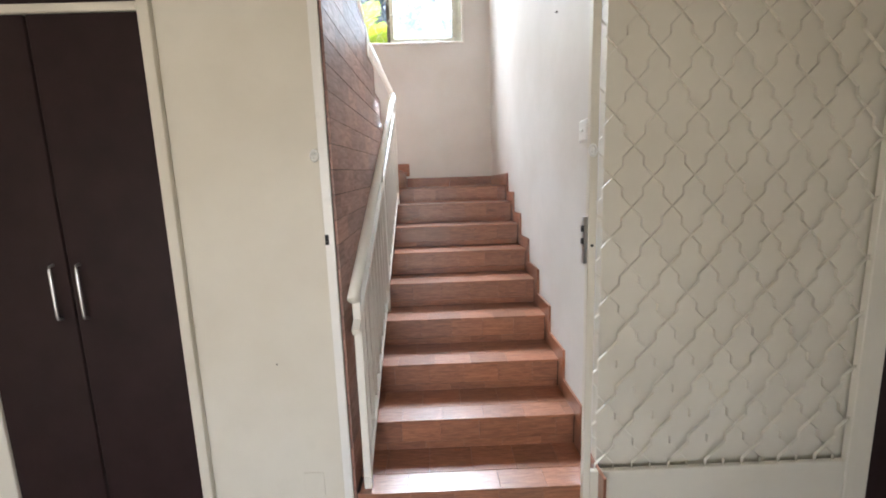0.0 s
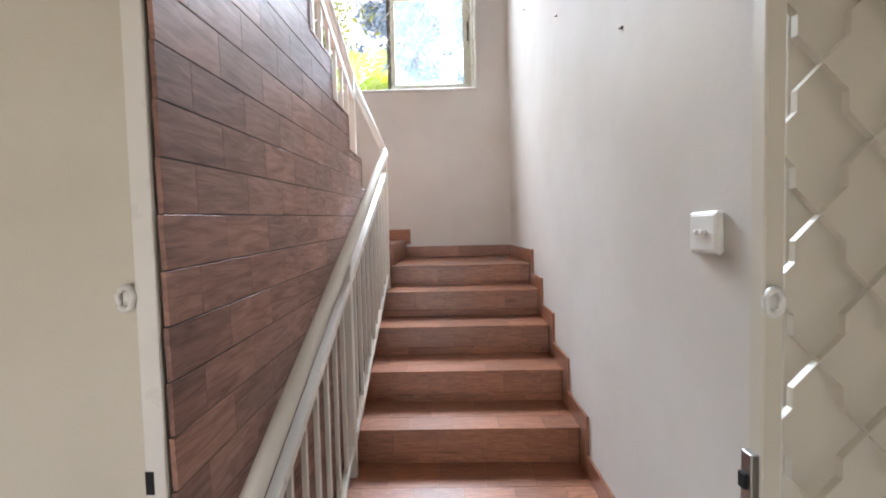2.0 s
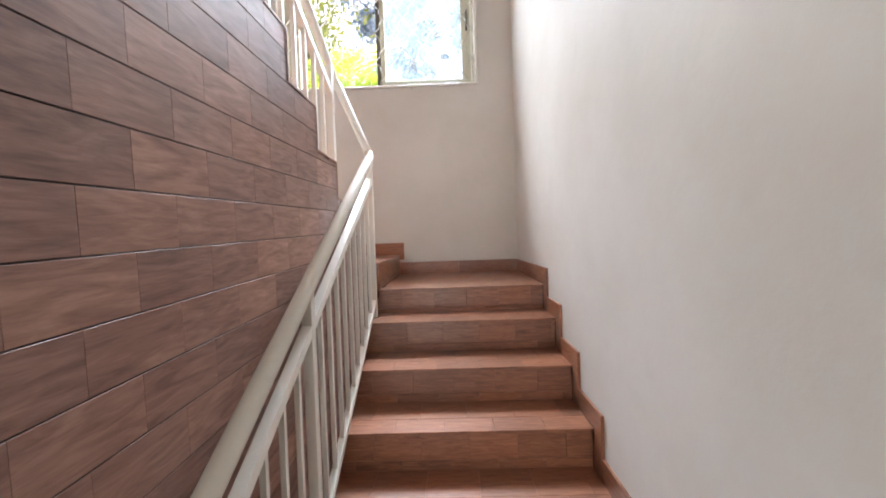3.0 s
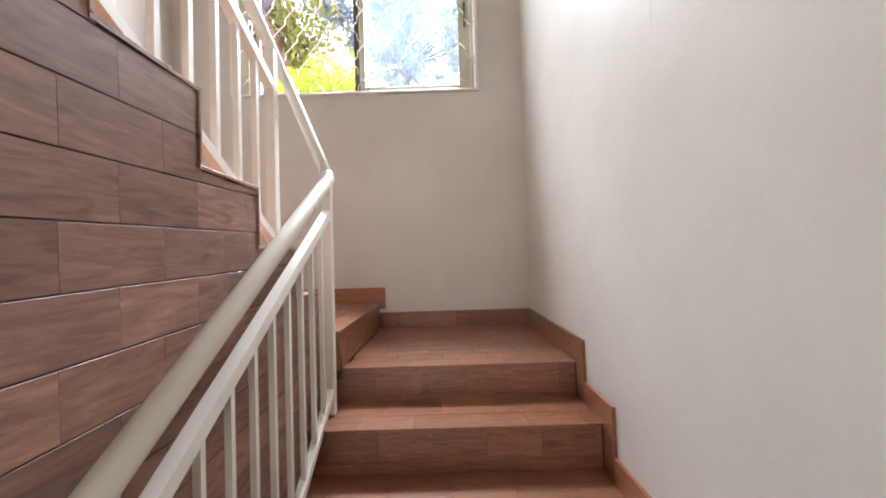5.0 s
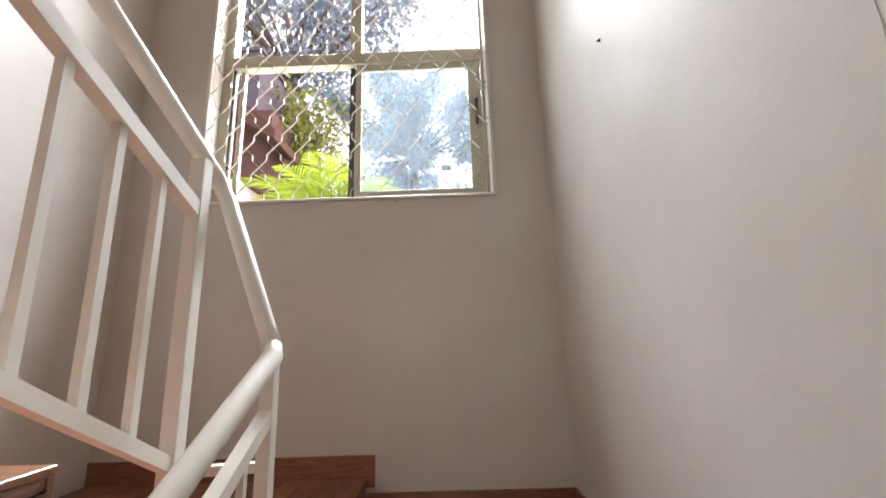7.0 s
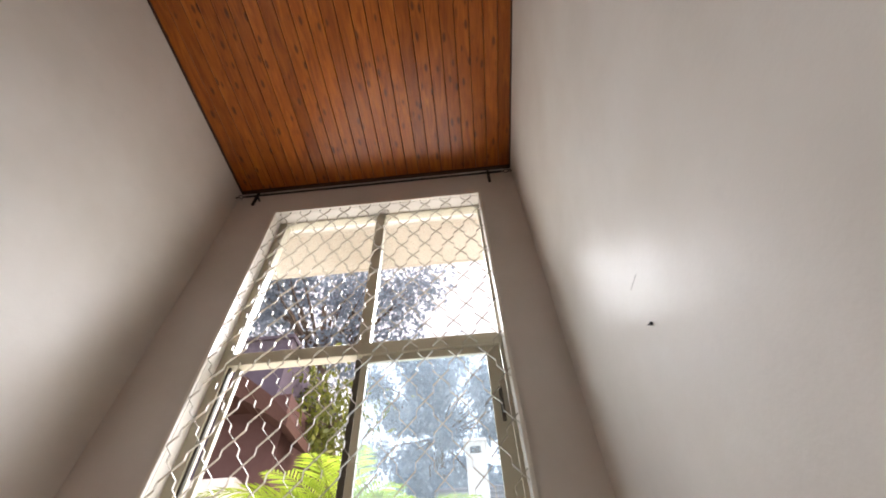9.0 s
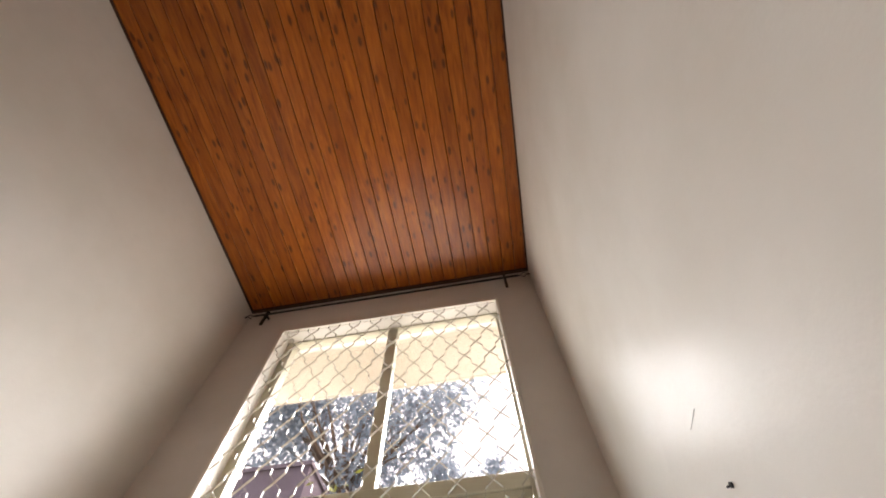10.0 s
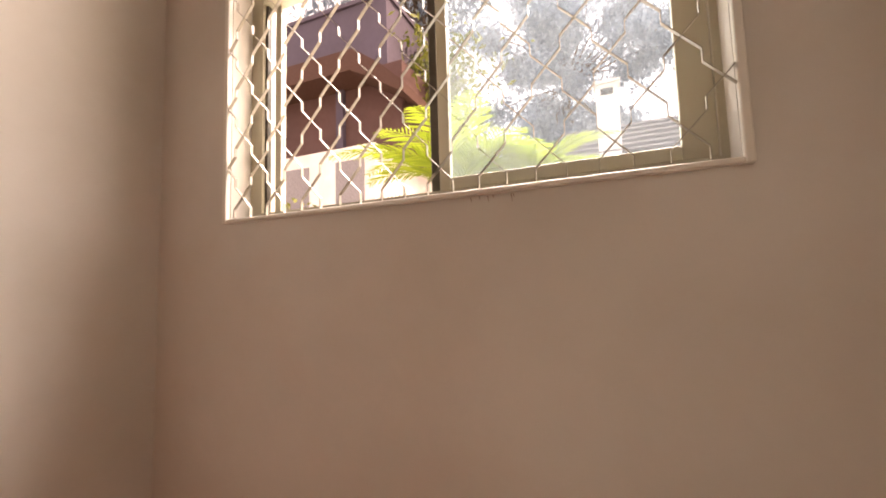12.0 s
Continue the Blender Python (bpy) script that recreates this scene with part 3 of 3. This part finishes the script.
bm = bmesh.new()
for x, l in ((-0.207, 0.014), (-0.181, 0.008), (-0.155, 0.02), (-0.139, 0.009), (-0.085, 0.026), (-0.079, 0.012)):
    tube([(x, Y_B - 0.0006, 3.136), (x + 0.003, Y_B - 0.0006, 3.136 - l)], [0.0018, 0.0005], 6, bm)
thing("drip_stain", bm, plain("brown_drip", (0.40, 0.29, 0.21), 0.8), "brown drip stains on the wall below the window", "stain", "stuff")


# ---- curtain rod ----
def curtain_rod():
    y, z = 4.895, 5.748
    r = empty("curtain_rod", "black wrought-iron curtain rod with twisted finials under the ceiling", "curtain rod", (-0.4, Y_B, z))
    part("rod", tube([(-1.54, y, z), (0.69, y, z)], 0.009, 10), IRON, r, "", True)
    for x in (-1.43, 0.575):
        part("bracket", boxes(((x - 0.011, y - 0.012, z - 0.15), (x + 0.011, y + 0.005, z + 0.03)), ((x - 0.006, y + 0.005, z - 0.02), (x + 0.006, Y_B, z - 0.004)), bevel=0.002), IRON, r)
    for x, s in ((-1.54, -1), (0.69, 1)):
        bm = bmesh.new()
        for ph in (0, math.pi):
            tube([(x + s * 0.09 * i / 12, y + 0.016 * math.sin(math.pi * i / 12) * math.cos(ph + i * 0.5), z + 0.016 * math.sin(math.pi * i / 12) * math.sin(ph + i * 0.5)) for i in range(13)], 0.0035, 6, bm)
        part("finial", bm, IRON, r, "twisted iron finial", True)
    return r


curtain_rod()


def pendant():
    x, y = -0.42, 2.62
    p = empty("pendant_cord", "white pendant flex hanging from a black ceiling hook", "pendant lamp", (x, y, Z_C))
    part("hook", lathe_disc(None, (x, y, Z_C - 0.02), (0, 0, 1), 0.035, 0.02, 16), IRON, p, "black round ceiling plate", True)
    part("flex", tube([(x, y, Z_C - 0.02), (x + 0.004, y, Z_C - 0.3), (x, y, Z_C - 0.62)], 0.004, 8), PLASTIC, p, "", True)
    part("lamp_holder", tube([(x, y, Z_C - 0.62), (x, y, Z_C - 0.64), (x, y, Z_C - 0.69)], [0.008, 0.02, 0.021], 14), PLASTIC, p, "", True)
    return p


pendant()

# ---- outside ----
G = 2.45
bm = bmesh.new()
xs = [-400, -60, -20, -8, -3, 1.5, 8, 20, 60, 400]
ys = [Y_OUT + 0.001, 6.5, 9, 13, 20, 60, 400]
grid = [[bm.verts.new((x, y, G + (0.03 * math.sin(x * 0.9 + y) if abs(x) < 30 and y < 30 else 0))) for x in xs] for y in ys]
low = [[bm.verts.new((x, y, -0.25)) for x in xs] for y in (-400, Y_OUT)]
rows = low + grid
for r0, r1 in zip(rows, rows[1:]):
    for i in range(len(xs) - 1):
        bm.faces.new((r0[i], r0[i + 1], r1[i + 1], r1[i]))
thing("ground", bm, BOUNCE_GROUND, "unseen ground behind the house, pale to bounce light to the eave", "ground", "structure")

# sloping eave over the window
bm = bmesh.new()
vs = [bm.verts.new(p) for p in ((X_L - 0.6, Y_OUT, 5.62), (X_R + 0.6, Y_OUT, 5.62), (X_R + 0.6, 5.60, 5.45), (X_L - 0.6, 5.60, 5.45),
                                (X_L - 0.6, Y_OUT, 5.72), (X_R + 0.6, Y_OUT, 5.72), (X_R + 0.6, 5.60, 5.56), (X_L - 0.6, 5.60, 5.56))]
for q in ((0, 1, 2, 3), (7, 6, 5, 4), (3, 2, 6, 7), (0, 4, 5, 1), (0, 3, 7, 4), (1, 5, 6, 2)):
    bm.faces.new([vs[i] for i in q])
eave = thing("eave", bm, PLASTER, "cream boarded eave soffit above the window", "eave", "structure")
part("fascia", boxes(((X_L - 0.6, 5.601, 5.44), (X_R + 0.6, 5.625, 5.60)), bevel=0.004), PLASTER, eave)


def neighbour_house():
    h = empty("neighbour_house", "two-storey house with purple-brown walls and terracotta canopy roof", "house", (-6.0, 12, G))
    part("upper_wall", boxes(((-9.0, 11.0, 7.4), (-4.02, 15, 9.1))), HOUSE_WALL, h)
    part("lower_wall", boxes(((-9.0, 10.9, 5.72), (-3.62, 15, 7.5))), HOUSE_BROWN, h)
    part("base_wall", boxes(((-9.0, 10.6, G), (-4.1, 15, 5.74))), WHITEWASH, h, "whitewashed lower storey wall")
    bm = bmesh.new()
    prof = [(-9.0, 7.58), (-4.35, 7.55), (-3.75, 7.12), (-3.22, 6.62), (-3.22, 6.42), (-3.8, 6.78), (-4.4, 7.12), (-9.0, 7.15)]
    f = [bm.verts.new((x, 10.2, z)) for x, z in prof]
    k = [bm.verts.new((x, 11.6, z)) for x, z in prof]
    bm.faces.new(f)
    bm.faces.new(k[::-1])
    for i in range(len(prof)):
        n = (i + 1) % len(prof)
        bm.faces.new((f[i], k[i], k[n], f[n]))
    bmesh.ops.recalc_face_normals(bm, faces=bm.faces)
    part("canopy_roof", bm, TERRACOTTA, h)
    part("roof", boxes(((-9.05, 10.95, 9.1), (-3.97, 15.05, 9.2))), HOUSE_WALL, h)
    part("corner_column", boxes(((-5.2, 10.8, 5.72), (-5.02, 10.9, 7.35))), HOUSE_WALL, h)
    part("downpipe", tube([(-6.55, 10.5, G), (-6.55, 10.5, 8.0)], 0.05, 10), WHITEWASH, h, "white downpipe", True)
    for x in (-6.1, -4.7):
        part("window", boxes(((x - 0.35, 10.57, 4.5), (x + 0.35, 10.6, 5.45)), bevel=0.005), GREY_TILE, h, "grey shuttered window")
    return h


def tiled_house():
    h = empty("tiled_house", "low house with grey tiled roof and white chimney", "house", (3.0, 17, G))
    part("wall", boxes(((-0.9, 16.4, G), (8.0, 22, 5.9))), WHITEWASH, h)
    n = 9
    for i in range(n):
        y, z = 15.9 + 0.33 * i, 5.95 + 0.26 * i
        bm = bmesh.new()
        for c in range(19):
            x = -1.25 + 0.5 * c + (0.25 if i % 2 else 0)
            box(bm, (x + 0.008, y, z - 0.03 + 0.012 * ((c * 7 + i * 3) % 5) / 5), (x + 0.492, y + 0.4, z + 0.03 + 0.012 * ((c * 7 + i * 3) % 5) / 5))
        part("tile_course", bm, GREY_TILE, h)
    part("roof", boxes(((-1.2, 18.8, 5.6), (8.2, 22.2, 8.1))), GREY_TILE, h)
    ch = part("chimney", boxes(((-0.10, 16.9, 6.2), (0.55, 17.4, 8.85)), ((-0.17, 16.83, 8.85), (0.62, 17.47, 8.95)), bevel=0.01), WHITEWASH, h, "white plastered chimney")
    part("flue_slot", boxes(((0.05, 16.88, 8.5), (0.40, 16.905, 8.7))), BLACK, ch, "dark flue opening")
    part("barge_board", boxes(((-1.37, 15.8, 5.55), (-1.25, 16.0, 5.85)), ((-1.37, 16.0, 5.6), (-1.25, 18.9, 5.75))), WHITEWASH, h)
    return h


neighbour_house()
tiled_house()


def tree(name, base, trunk, limbs, crown, count, leaf, mat, label, seed, loose=0.42, limb=0.07):
    """trunk: points with radii; limbs: number; crown: (centre, radii); leaves in clumps along the twigs."""
    rnd = random.Random(seed)
    t = empty(name, label, "shrub" if name == "shrub" else "tree", base)
    bm = bmesh.new()
    tube([p for p, r in trunk], [r for p, r in trunk], 9, bm)
    c, rad = Vector(crown[0]), crown[1]
    start = Vector(trunk[-2][0])
    tips = []
    for i in range(limbs):
        while True:
            u = Vector((rnd.uniform(-1, 1), rnd.uniform(-1, 1), rnd.uniform(-0.8, 1)))
            if 0.25 < u.length < 1:
                break
        tip = c + Vector((u.x * rad[0], u.y * rad[1], u.z * rad[2]))
        mid = start.lerp(tip, 0.5) + Vector((rnd.uniform(-1, 1), rnd.uniform(-1, 1), rnd.uniform(0, 1.2))) * loose
        tube([start, mid, tip], [limb, limb * 0.5, limb * 0.14], 5, bm)
        tips += [tip, mid.lerp(tip, 0.6)]
    part("trunk", bm, BARK, t, "", True)
    verts, faces = [], []
    for i in range(count):
        tip = rnd.choice(tips)
        p = tip + Vector((rnd.gauss(0, loose), rnd.gauss(0, loose), rnd.gauss(-0.24 * loose, 0.9 * loose)))
        d = Vector((rnd.gauss(0, 0.5), rnd.gauss(0, 0.5), rnd.gauss(-0.5, 0.5))).normalized()
        s = d.cross(Vector((rnd.gauss(0, 1), rnd.gauss(0, 1), rnd.gauss(0, 1)))).normalized()
        l, w = leaf * rnd.uniform(0.6, 1.3), leaf * rnd.uniform(0.14, 0.26)
        k = len(verts)
        verts += [p, p + d * l * 0.5 + s * w, p + d * l, p + d * l * 0.5 - s * w]
        faces.append((k, k + 1, k + 2, k + 3))
    me = bpy.data.meshes.new("crown")
    me.from_pydata([tuple(v) for v in verts], [], faces)
    me.materials.append(mat)
    cr = new("crown", me)
    cr.parent, cr.matrix_parent_inverse = t, pose(*base).inverted()
    return t


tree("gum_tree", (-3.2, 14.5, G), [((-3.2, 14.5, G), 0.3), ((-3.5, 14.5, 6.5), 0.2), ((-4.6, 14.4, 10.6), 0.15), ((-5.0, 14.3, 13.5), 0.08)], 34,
     ((-4.9, 14.5, 13.6), (5.2, 2.0, 3.2)), 8500, 0.28, HAZED_LEAF, "tall gum tree with drooping foliage and gaps, haze in its colour", 3)
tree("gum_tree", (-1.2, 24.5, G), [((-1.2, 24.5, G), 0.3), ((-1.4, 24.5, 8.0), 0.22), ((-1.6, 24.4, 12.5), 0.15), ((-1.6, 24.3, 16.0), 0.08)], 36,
     ((-1.6, 24.5, 14.2), (5.6, 2.0, 7.4)), 25000, 0.32, HAZED_LEAF, "tall gum tree with drooping foliage and gaps, haze in its colour", 5)
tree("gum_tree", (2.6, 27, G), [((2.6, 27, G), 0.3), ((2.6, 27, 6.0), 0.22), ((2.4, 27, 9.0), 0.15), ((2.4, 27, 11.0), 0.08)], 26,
     ((0.6, 27, 8.8), (7.0, 2.4, 3.4)), 16000, 0.38, HAZED_LEAF, "rounded gum tree behind the tiled house", 8)
tree("garden_tree", (-3.6, 12.6, G), [((-3.6, 12.6, G), 0.1), ((-3.6, 12.6, 5.5), 0.07), ((-3.7, 12.6, 7.2), 0.05), ((-3.7, 12.6, 8.4), 0.03)], 18,
     ((-3.6, 12.6, 7.7), (1.0, 0.8, 1.2)), 2200, 0.2, LEAF_LIGHT, "small garden tree with light yellow-green leaves", 11)
T = G + 0.90
tree("shrub", (-3.95, 8.35, T), [((-3.95, 8.35, T), 0.02), ((-3.95, 8.35, T + 0.08), 0.018), ((-3.95, 8.36, T + 0.2), 0.015), ((-3.94, 8.36, T + 0.32), 0.008)], 16,
     ((-3.9, 8.38, T + 0.42), (0.42, 0.2, 0.3)), 900, 0.11, LEAF_LIGHT, "low leafy shrub on the terrace wall", 21, 0.1, 0.012)


def palm(base, height, fronds, reach, seed, label):
    rnd = random.Random(seed)
    p = empty("palm", label, "palm", base)
    x, y, z = base
    part("trunk", tube([(x, y, z), (x + 0.03, y, z + height * 0.5), (x, y, z + height)], [0.07, 0.055, 0.05], 10), BARK, p, "", True)
    for f in range(fronds):
        az = 2 * math.pi * (f + rnd.uniform(-0.3, 0.3)) / fronds
        lift = rnd.uniform(0.85, 1.45)
        length = reach * rnd.uniform(0.8, 1.15)
        rach = []
        for i in range(15):
            u = i / 14
            h = length * u * math.cos(lift * (1 - 0.3 * u) - 0.35 * u)
            rach.append(Vector((x + math.cos(az) * h, y + math.sin(az) * h, z + height + length * (math.sin(lift) * u - 0.62 * u * u))))
        bm = tube(rach, [0.012 * (1 - 0.8 * i / 14) for i in range(15)], 5)
        side = Vector((-math.sin(az), math.cos(az), 0))
        for i in range(2, 31):
            u = i / 31 * 14
            q = rach[int(u)].lerp(rach[min(14, int(u) + 1)], u % 1)
            along = (rach[min(14, int(u) + 1)] - rach[int(u)]).normalized()
            ll = 0.30 * reach * math.sin(math.pi * (0.18 + 0.76 * i / 31))
            for s in (-1, 1):
                d = (side * s + along * 0.95 + Vector((0, 0, rnd.uniform(-0.12, 0.12)))).normalized()
                w = along * 0.012
                tip = q + d * ll + Vector((0, 0, -0.10 * ll))
                mid = q + d * ll * 0.5
                vs = [bm.verts.new(v) for v in (q - w * 0.5, q + w * 0.5, mid + w, tip, mid - w)]
                bm.faces.new(vs)
        part("frond", bm, PALM, p)
    return p


palm((-1.12, 7.35, G), 1.28, 17, 1.15, 2, "young palm with bright yellow-green feather fronds")
palm((-0.50, 7.75, G), 1.34, 14, 0.86, 4, "young palm with bright yellow-green feather fronds")


def garden_chair():
    c = empty("garden_chair", "white plastic garden chair with slatted back", "chair", (-2.68, 8.5, G))
    x, y, z = -2.68, 8.5, G + 0.92
    thing("garden_wall", boxes(((-5.0, 8.1, G - 0.1), (-2.3, 9.8, z - 0.02)), bevel=0.02), WHITEWASH, "white plastered raised terrace wall", "garden wall")
    c.location = (x, y, z - 0.02)
    part("seat", boxes(((x - 0.24, y - 0.22, z + 0.38), (x + 0.24, y + 0.24, z + 0.42)), bevel=0.01), PLASTIC, c)
    bk = part("backrest", tube([(x - 0.24, y + 0.24, z + 0.4), (x - 0.25, y + 0.3, z + 0.78), (x, y + 0.32, z + 0.9), (x + 0.25, y + 0.3, z + 0.78), (x + 0.24, y + 0.24, z + 0.4)], 0.02, 8), PLASTIC, c, "", True)
    for i in range(-3, 4):
        part("slat", boxes(((x + i * 0.062 - 0.018, y + 0.26, z + 0.42), (x + i * 0.062 + 0.018, y + 0.28, z + 0.84))), PLASTIC, c)
    for dx in (-0.22, 0.22):
        for dy in (-0.2, 0.22):
            part("leg", boxes(((x + dx - 0.02, y + dy - 0.02, z - 0.02), (x + dx + 0.02, y + dy + 0.02, z + 0.39))), PLASTIC, c)
    return c


garden_chair()

# ---- skirting and tile pieces ----
MESHES = {}


def tile_mesh(length, width, thick, mat):
    """One tile: grain along local x, face towards local z, edges eased."""
    f = 0.0003 if mat is WALL_TILE else 0.0016
    key = (round(length, 4), round(width, 3), thick, mat.name)
    if key not in MESHES:
        bm = bmesh.new()
        l, w, e = length / 2, width / 2, 0.0004 if mat is WALL_TILE else 0.0016
        lo = [bm.verts.new((x, y, 0)) for x, y in ((-l, -w), (l, -w), (l, w), (-l, w))]
        md = [bm.verts.new((x, y, thick - e)) for x, y in ((-l, -w), (l, -w), (l, w), (-l, w))]
        hi = [bm.verts.new((x, y, thick)) for x, y in ((-l + f, -w + e), (l - f, -w + e), (l - f, w - e), (-l + f, w - e))]
        for a, b in ((lo, md), (md, hi)):
            for i in range(4):
                bm.faces.new((a[i], a[(i + 1) % 4], b[(i + 1) % 4], b[i]))
        bm.faces.new(hi)
        MESHES[key] = finish(bm, "tile", mat)
    return MESHES[key]


def tile(name, parent, centre, u, n, length, width, thick, mat):
    """u: the way the grain runs, n: the way the face looks."""
    if length < 0.006 or width < 0.006:
        return
    u, n = Vector(u), Vector(n)
    v = n.cross(u)
    ob = new(name, tile_mesh(length, width, thick, mat))
    m = Matrix((u, v, n)).transposed().to_4x4()
    m.translation = centre
    ob.matrix_world = m
    ob.parent = parent
    return ob


def run(name, parent, a, b, offset, pitch, place, width, u, n, thick, mat, joint=0.0013, end=None):
    """A course of tiles from a to b along u; place(s) gives the centre at s."""
    s = a - ((a - offset) % pitch)
    while s < b - 0.004:
        p, q = max(s, a), min(s + pitch, b)
        if q - p > 0.012:
            tile(name, parent, place((p + q) / 2), u, n, q - p - (joint if end is None else end), width - joint, thick, mat)
        s += pitch


TILE = 0.2105
# lower flight: treads and risers
for k in range(0, 9):
    y, z = nose_low(k)
    y1 = Y_LAND + 0.02 - GOING * (k - 1) if k else Y_LAND + 0.287
    x0, x1 = X_W + 0.008, X_R - 0.013
    if k:
        for i, (ya, yb) in enumerate(((y - 0.008, y + 0.118), (y + 0.118, y1))):
            run("tread_tile", lower_flight, x0, x1, 0.05 + 0.1 * i + 0.037 * k, TILE, lambda s, ya=ya, yb=yb: (s, (ya + yb) / 2, z - 0.010), yb - ya, (1, 0, 0), (0, 0, 1), 0.010, STEP_TILE, 0.0013, 0.0005)
    yr = y + 0.02
    for i, (za, zb) in enumerate(((z - (0.19 if k == 8 else RISE), z - 0.128), (z - 0.128, z - 0.012))):
        run("riser_tile", lower_flight, x0, x1, 0.02 + 0.08 * i + 0.055 * k, TILE * 0.95, lambda s, za=za, zb=zb: (s, yr, (za + zb) / 2), zb - za, (-1, 0, 0), (0, -1, 0), 0.010, STEP_TILE, 0.0013, 0.0005)
# landing floor
rows_y = [Y_LAND - 0.008 + 0.1015 * i for i in range(11)]
for i, ya in enumerate(rows_y):
    yb = min(ya + 0.1015, Y_B - 0.012)
    if yb > ya:
        run("floor_tile", lower_flight, X_W + 0.008 if i == 0 else -0.235, X_R - 0.013, 0.05 + 0.073 * (i * 2 % 5), TILE, lambda s, ya=ya, yb=yb: (s, (ya + yb) / 2, LAND - 0.010), yb - ya, (1, 0, 0), (0, 0, 1), 0.010, STEP_TILE)
# raised half of the landing
tile("riser_tile", upper_flight, (-0.270, Y_LAND - 0.002, LAND + 0.080), (-1, 0, 0), (0, -1, 0), 0.070, 0.158, 0.010, STEP_TILE)
run("riser_tile", upper_flight, Y_LAND - 0.02, Y_B - 0.012, 0.03, TILE, lambda s: (-0.245, s, LAND + 0.098), 0.120, (0, 1, 0), (1, 0, 0), 0.010, STEP_TILE)
run("riser_tile", upper_flight, Y_LAND - 0.02, Y_B - 0.012, 0.13, TILE, lambda s: (-0.245, s, LAND + 0.019), 0.036, (0, 1, 0), (1, 0, 0), 0.010, STEP_TILE)
xa = -0.228
i = 0
while xa > X_L + 0.02:
    xb = max(xa - 0.1015, X_L + 0.012)
    run("floor_tile", upper_flight, Y_UP + 0.012, Y_B - 0.012, 0.05 + 0.073 * (i * 2 % 5), TILE, lambda s: ((xa + xb) / 2, s, Z_UP - 0.010), xa - xb, (0, 1, 0), (0, 0, 1), 0.010, STEP_TILE)
    xa, i = xb, i + 1
# upper flight treads and risers
for j in range(0, 9):
    y, z = nose_up(j)
    ys0 = nose_up(j + 1)[0] - 0.012
    x0, x1 = X_L + 0.013, X_W + 0.003
    for i, (ya, yb) in enumerate(((y - 0.11, y + 0.001), (ys0, y - 0.11))):
        run("tread_tile", upper_flight, x0, x1, x1 - 0.1 * i, TILE, lambda s, ya=ya, yb=yb: (s, (ya + yb) / 2, z - 0.010), yb - ya, (1, 0, 0), (0, 0, 1), 0.010, STEP_TILE)
    run("riser_tile", upper_flight, x0, X_W + 0.004, 0.02 + 0.055 * j, TILE, lambda s: (s, y - 0.012, z - 0.012 - 0.079), 0.158, (1, 0, 0), (0, 1, 0), 0.010, STEP_TILE)
# wood-look cladding on the side of the upper flight
PITCH_Z = 0.1015
bands = [(0.0, Z_UP + RISE - 0.011, Y_UP)] + [(nose_up(j - 1)[1] - 0.011, nose_up(j)[1] - 0.011, nose_up(j)[0]) for j in range(1, 9)]
side_wall = wall("wall_stair_side", [((X_W - 0.009, 1.66, za), (X_W - 0.0024, yb - 0.01, zb)) for za, zb, yb in bands], GROUT, "stair side clad in staggered grey-brown wood-look tiles")
SLOPE = 0.035
COURSE_U = Vector((0, 1, SLOPE)).normalized()
noses = sorted(ymax for _, _, ymax in bands)


def stair_top(y):
    return max(top for _, top, ymax in bands if y <= ymax)


for n in range(-18, 15):
    s = 1.656 - ((1.656 - (2.598 if n % 2 == 0 else 2.493)) % TILE)
    while s < noses[-1]:
        cuts = sorted({max(s, 1.656), min(s + TILE, noses[-1])} | {y for y in noses[:-1] if max(s, 1.656) + 0.012 < y < s + TILE - 0.012 and 1.848 + PITCH_Z * (n + 1) + SLOPE * (y - 2.49) > stair_top(y + 0.005)})
        for p, q in zip(cuts, cuts[1:]):
            c = (p + q) / 2
            za = 1.848 + PITCH_Z * n + SLOPE * (c - 2.49)
            zb = min(za + PITCH_Z, stair_top(c))
            hidden = c > Y_LAND - GOING * ((LAND - zb) / RISE) + 0.35
            if q - p > 0.012 and zb - za > 0.008 and za > 0.0 and not hidden:
                tile("wall_tile", side_wall, (X_W - 0.010, c, (za + zb) / 2), COURSE_U, (1, 0, 0), q - p - 0.0004, zb - za - 0.0032, 0.010, WALL_TILE)
        s += TILE


# stepped skirting on the right wall, flat skirting on the back wall
def skirt(name, items):
    s = tagged(new(name), "reddish brown wood-look tile skirting along the stair wall", "skirting", "", "structure")
    for u, n, centre, length, width in items:
        tile("skirting_tile", s, centre, u, n, length, width, 0.012, STEP_TILE)
    return s


SK = 0.105
items = []
for k in range(0, 9):
    y, z = nose_low(k)[0], LAND - RISE * k
    ya = y - 0.085
    yb = Y_B - 0.012 if k == 0 else nose_low(k - 1)[0] - 0.085
    n = 2 if k == 0 else 1
    for i in range(n):
        a, b = ya + (yb - ya) * i / n, ya + (yb - ya) * (i + 1) / n
        items.append(((0, 1, 0), (-1, 0, 0), (X_R, (a + b) / 2, z + SK / 2 - 0.0), b - a - 0.002, SK))
    items.append(((0, 0, 1), (-1, 0, 0), (X_R, y - 0.085 + 0.045, z - RISE / 2), RISE - 0.001, 0.09))
skirt("baseboard_stairs", items)
items = [((1, 0, 0), (0, -1, 0), (-0.235 + 0.511 * (i + 0.5), Y_B, LAND + SK / 2), 0.510, SK) for i in range(2)]
items += [((1, 0, 0), (0, -1, 0), (-0.193 - 0.4803 * (i + 0.5), Y_B, Z_UP + SK / 2 - 0.02), 0.479, SK + 0.04) for i in range(3)]
skirt("baseboard_landing", items)
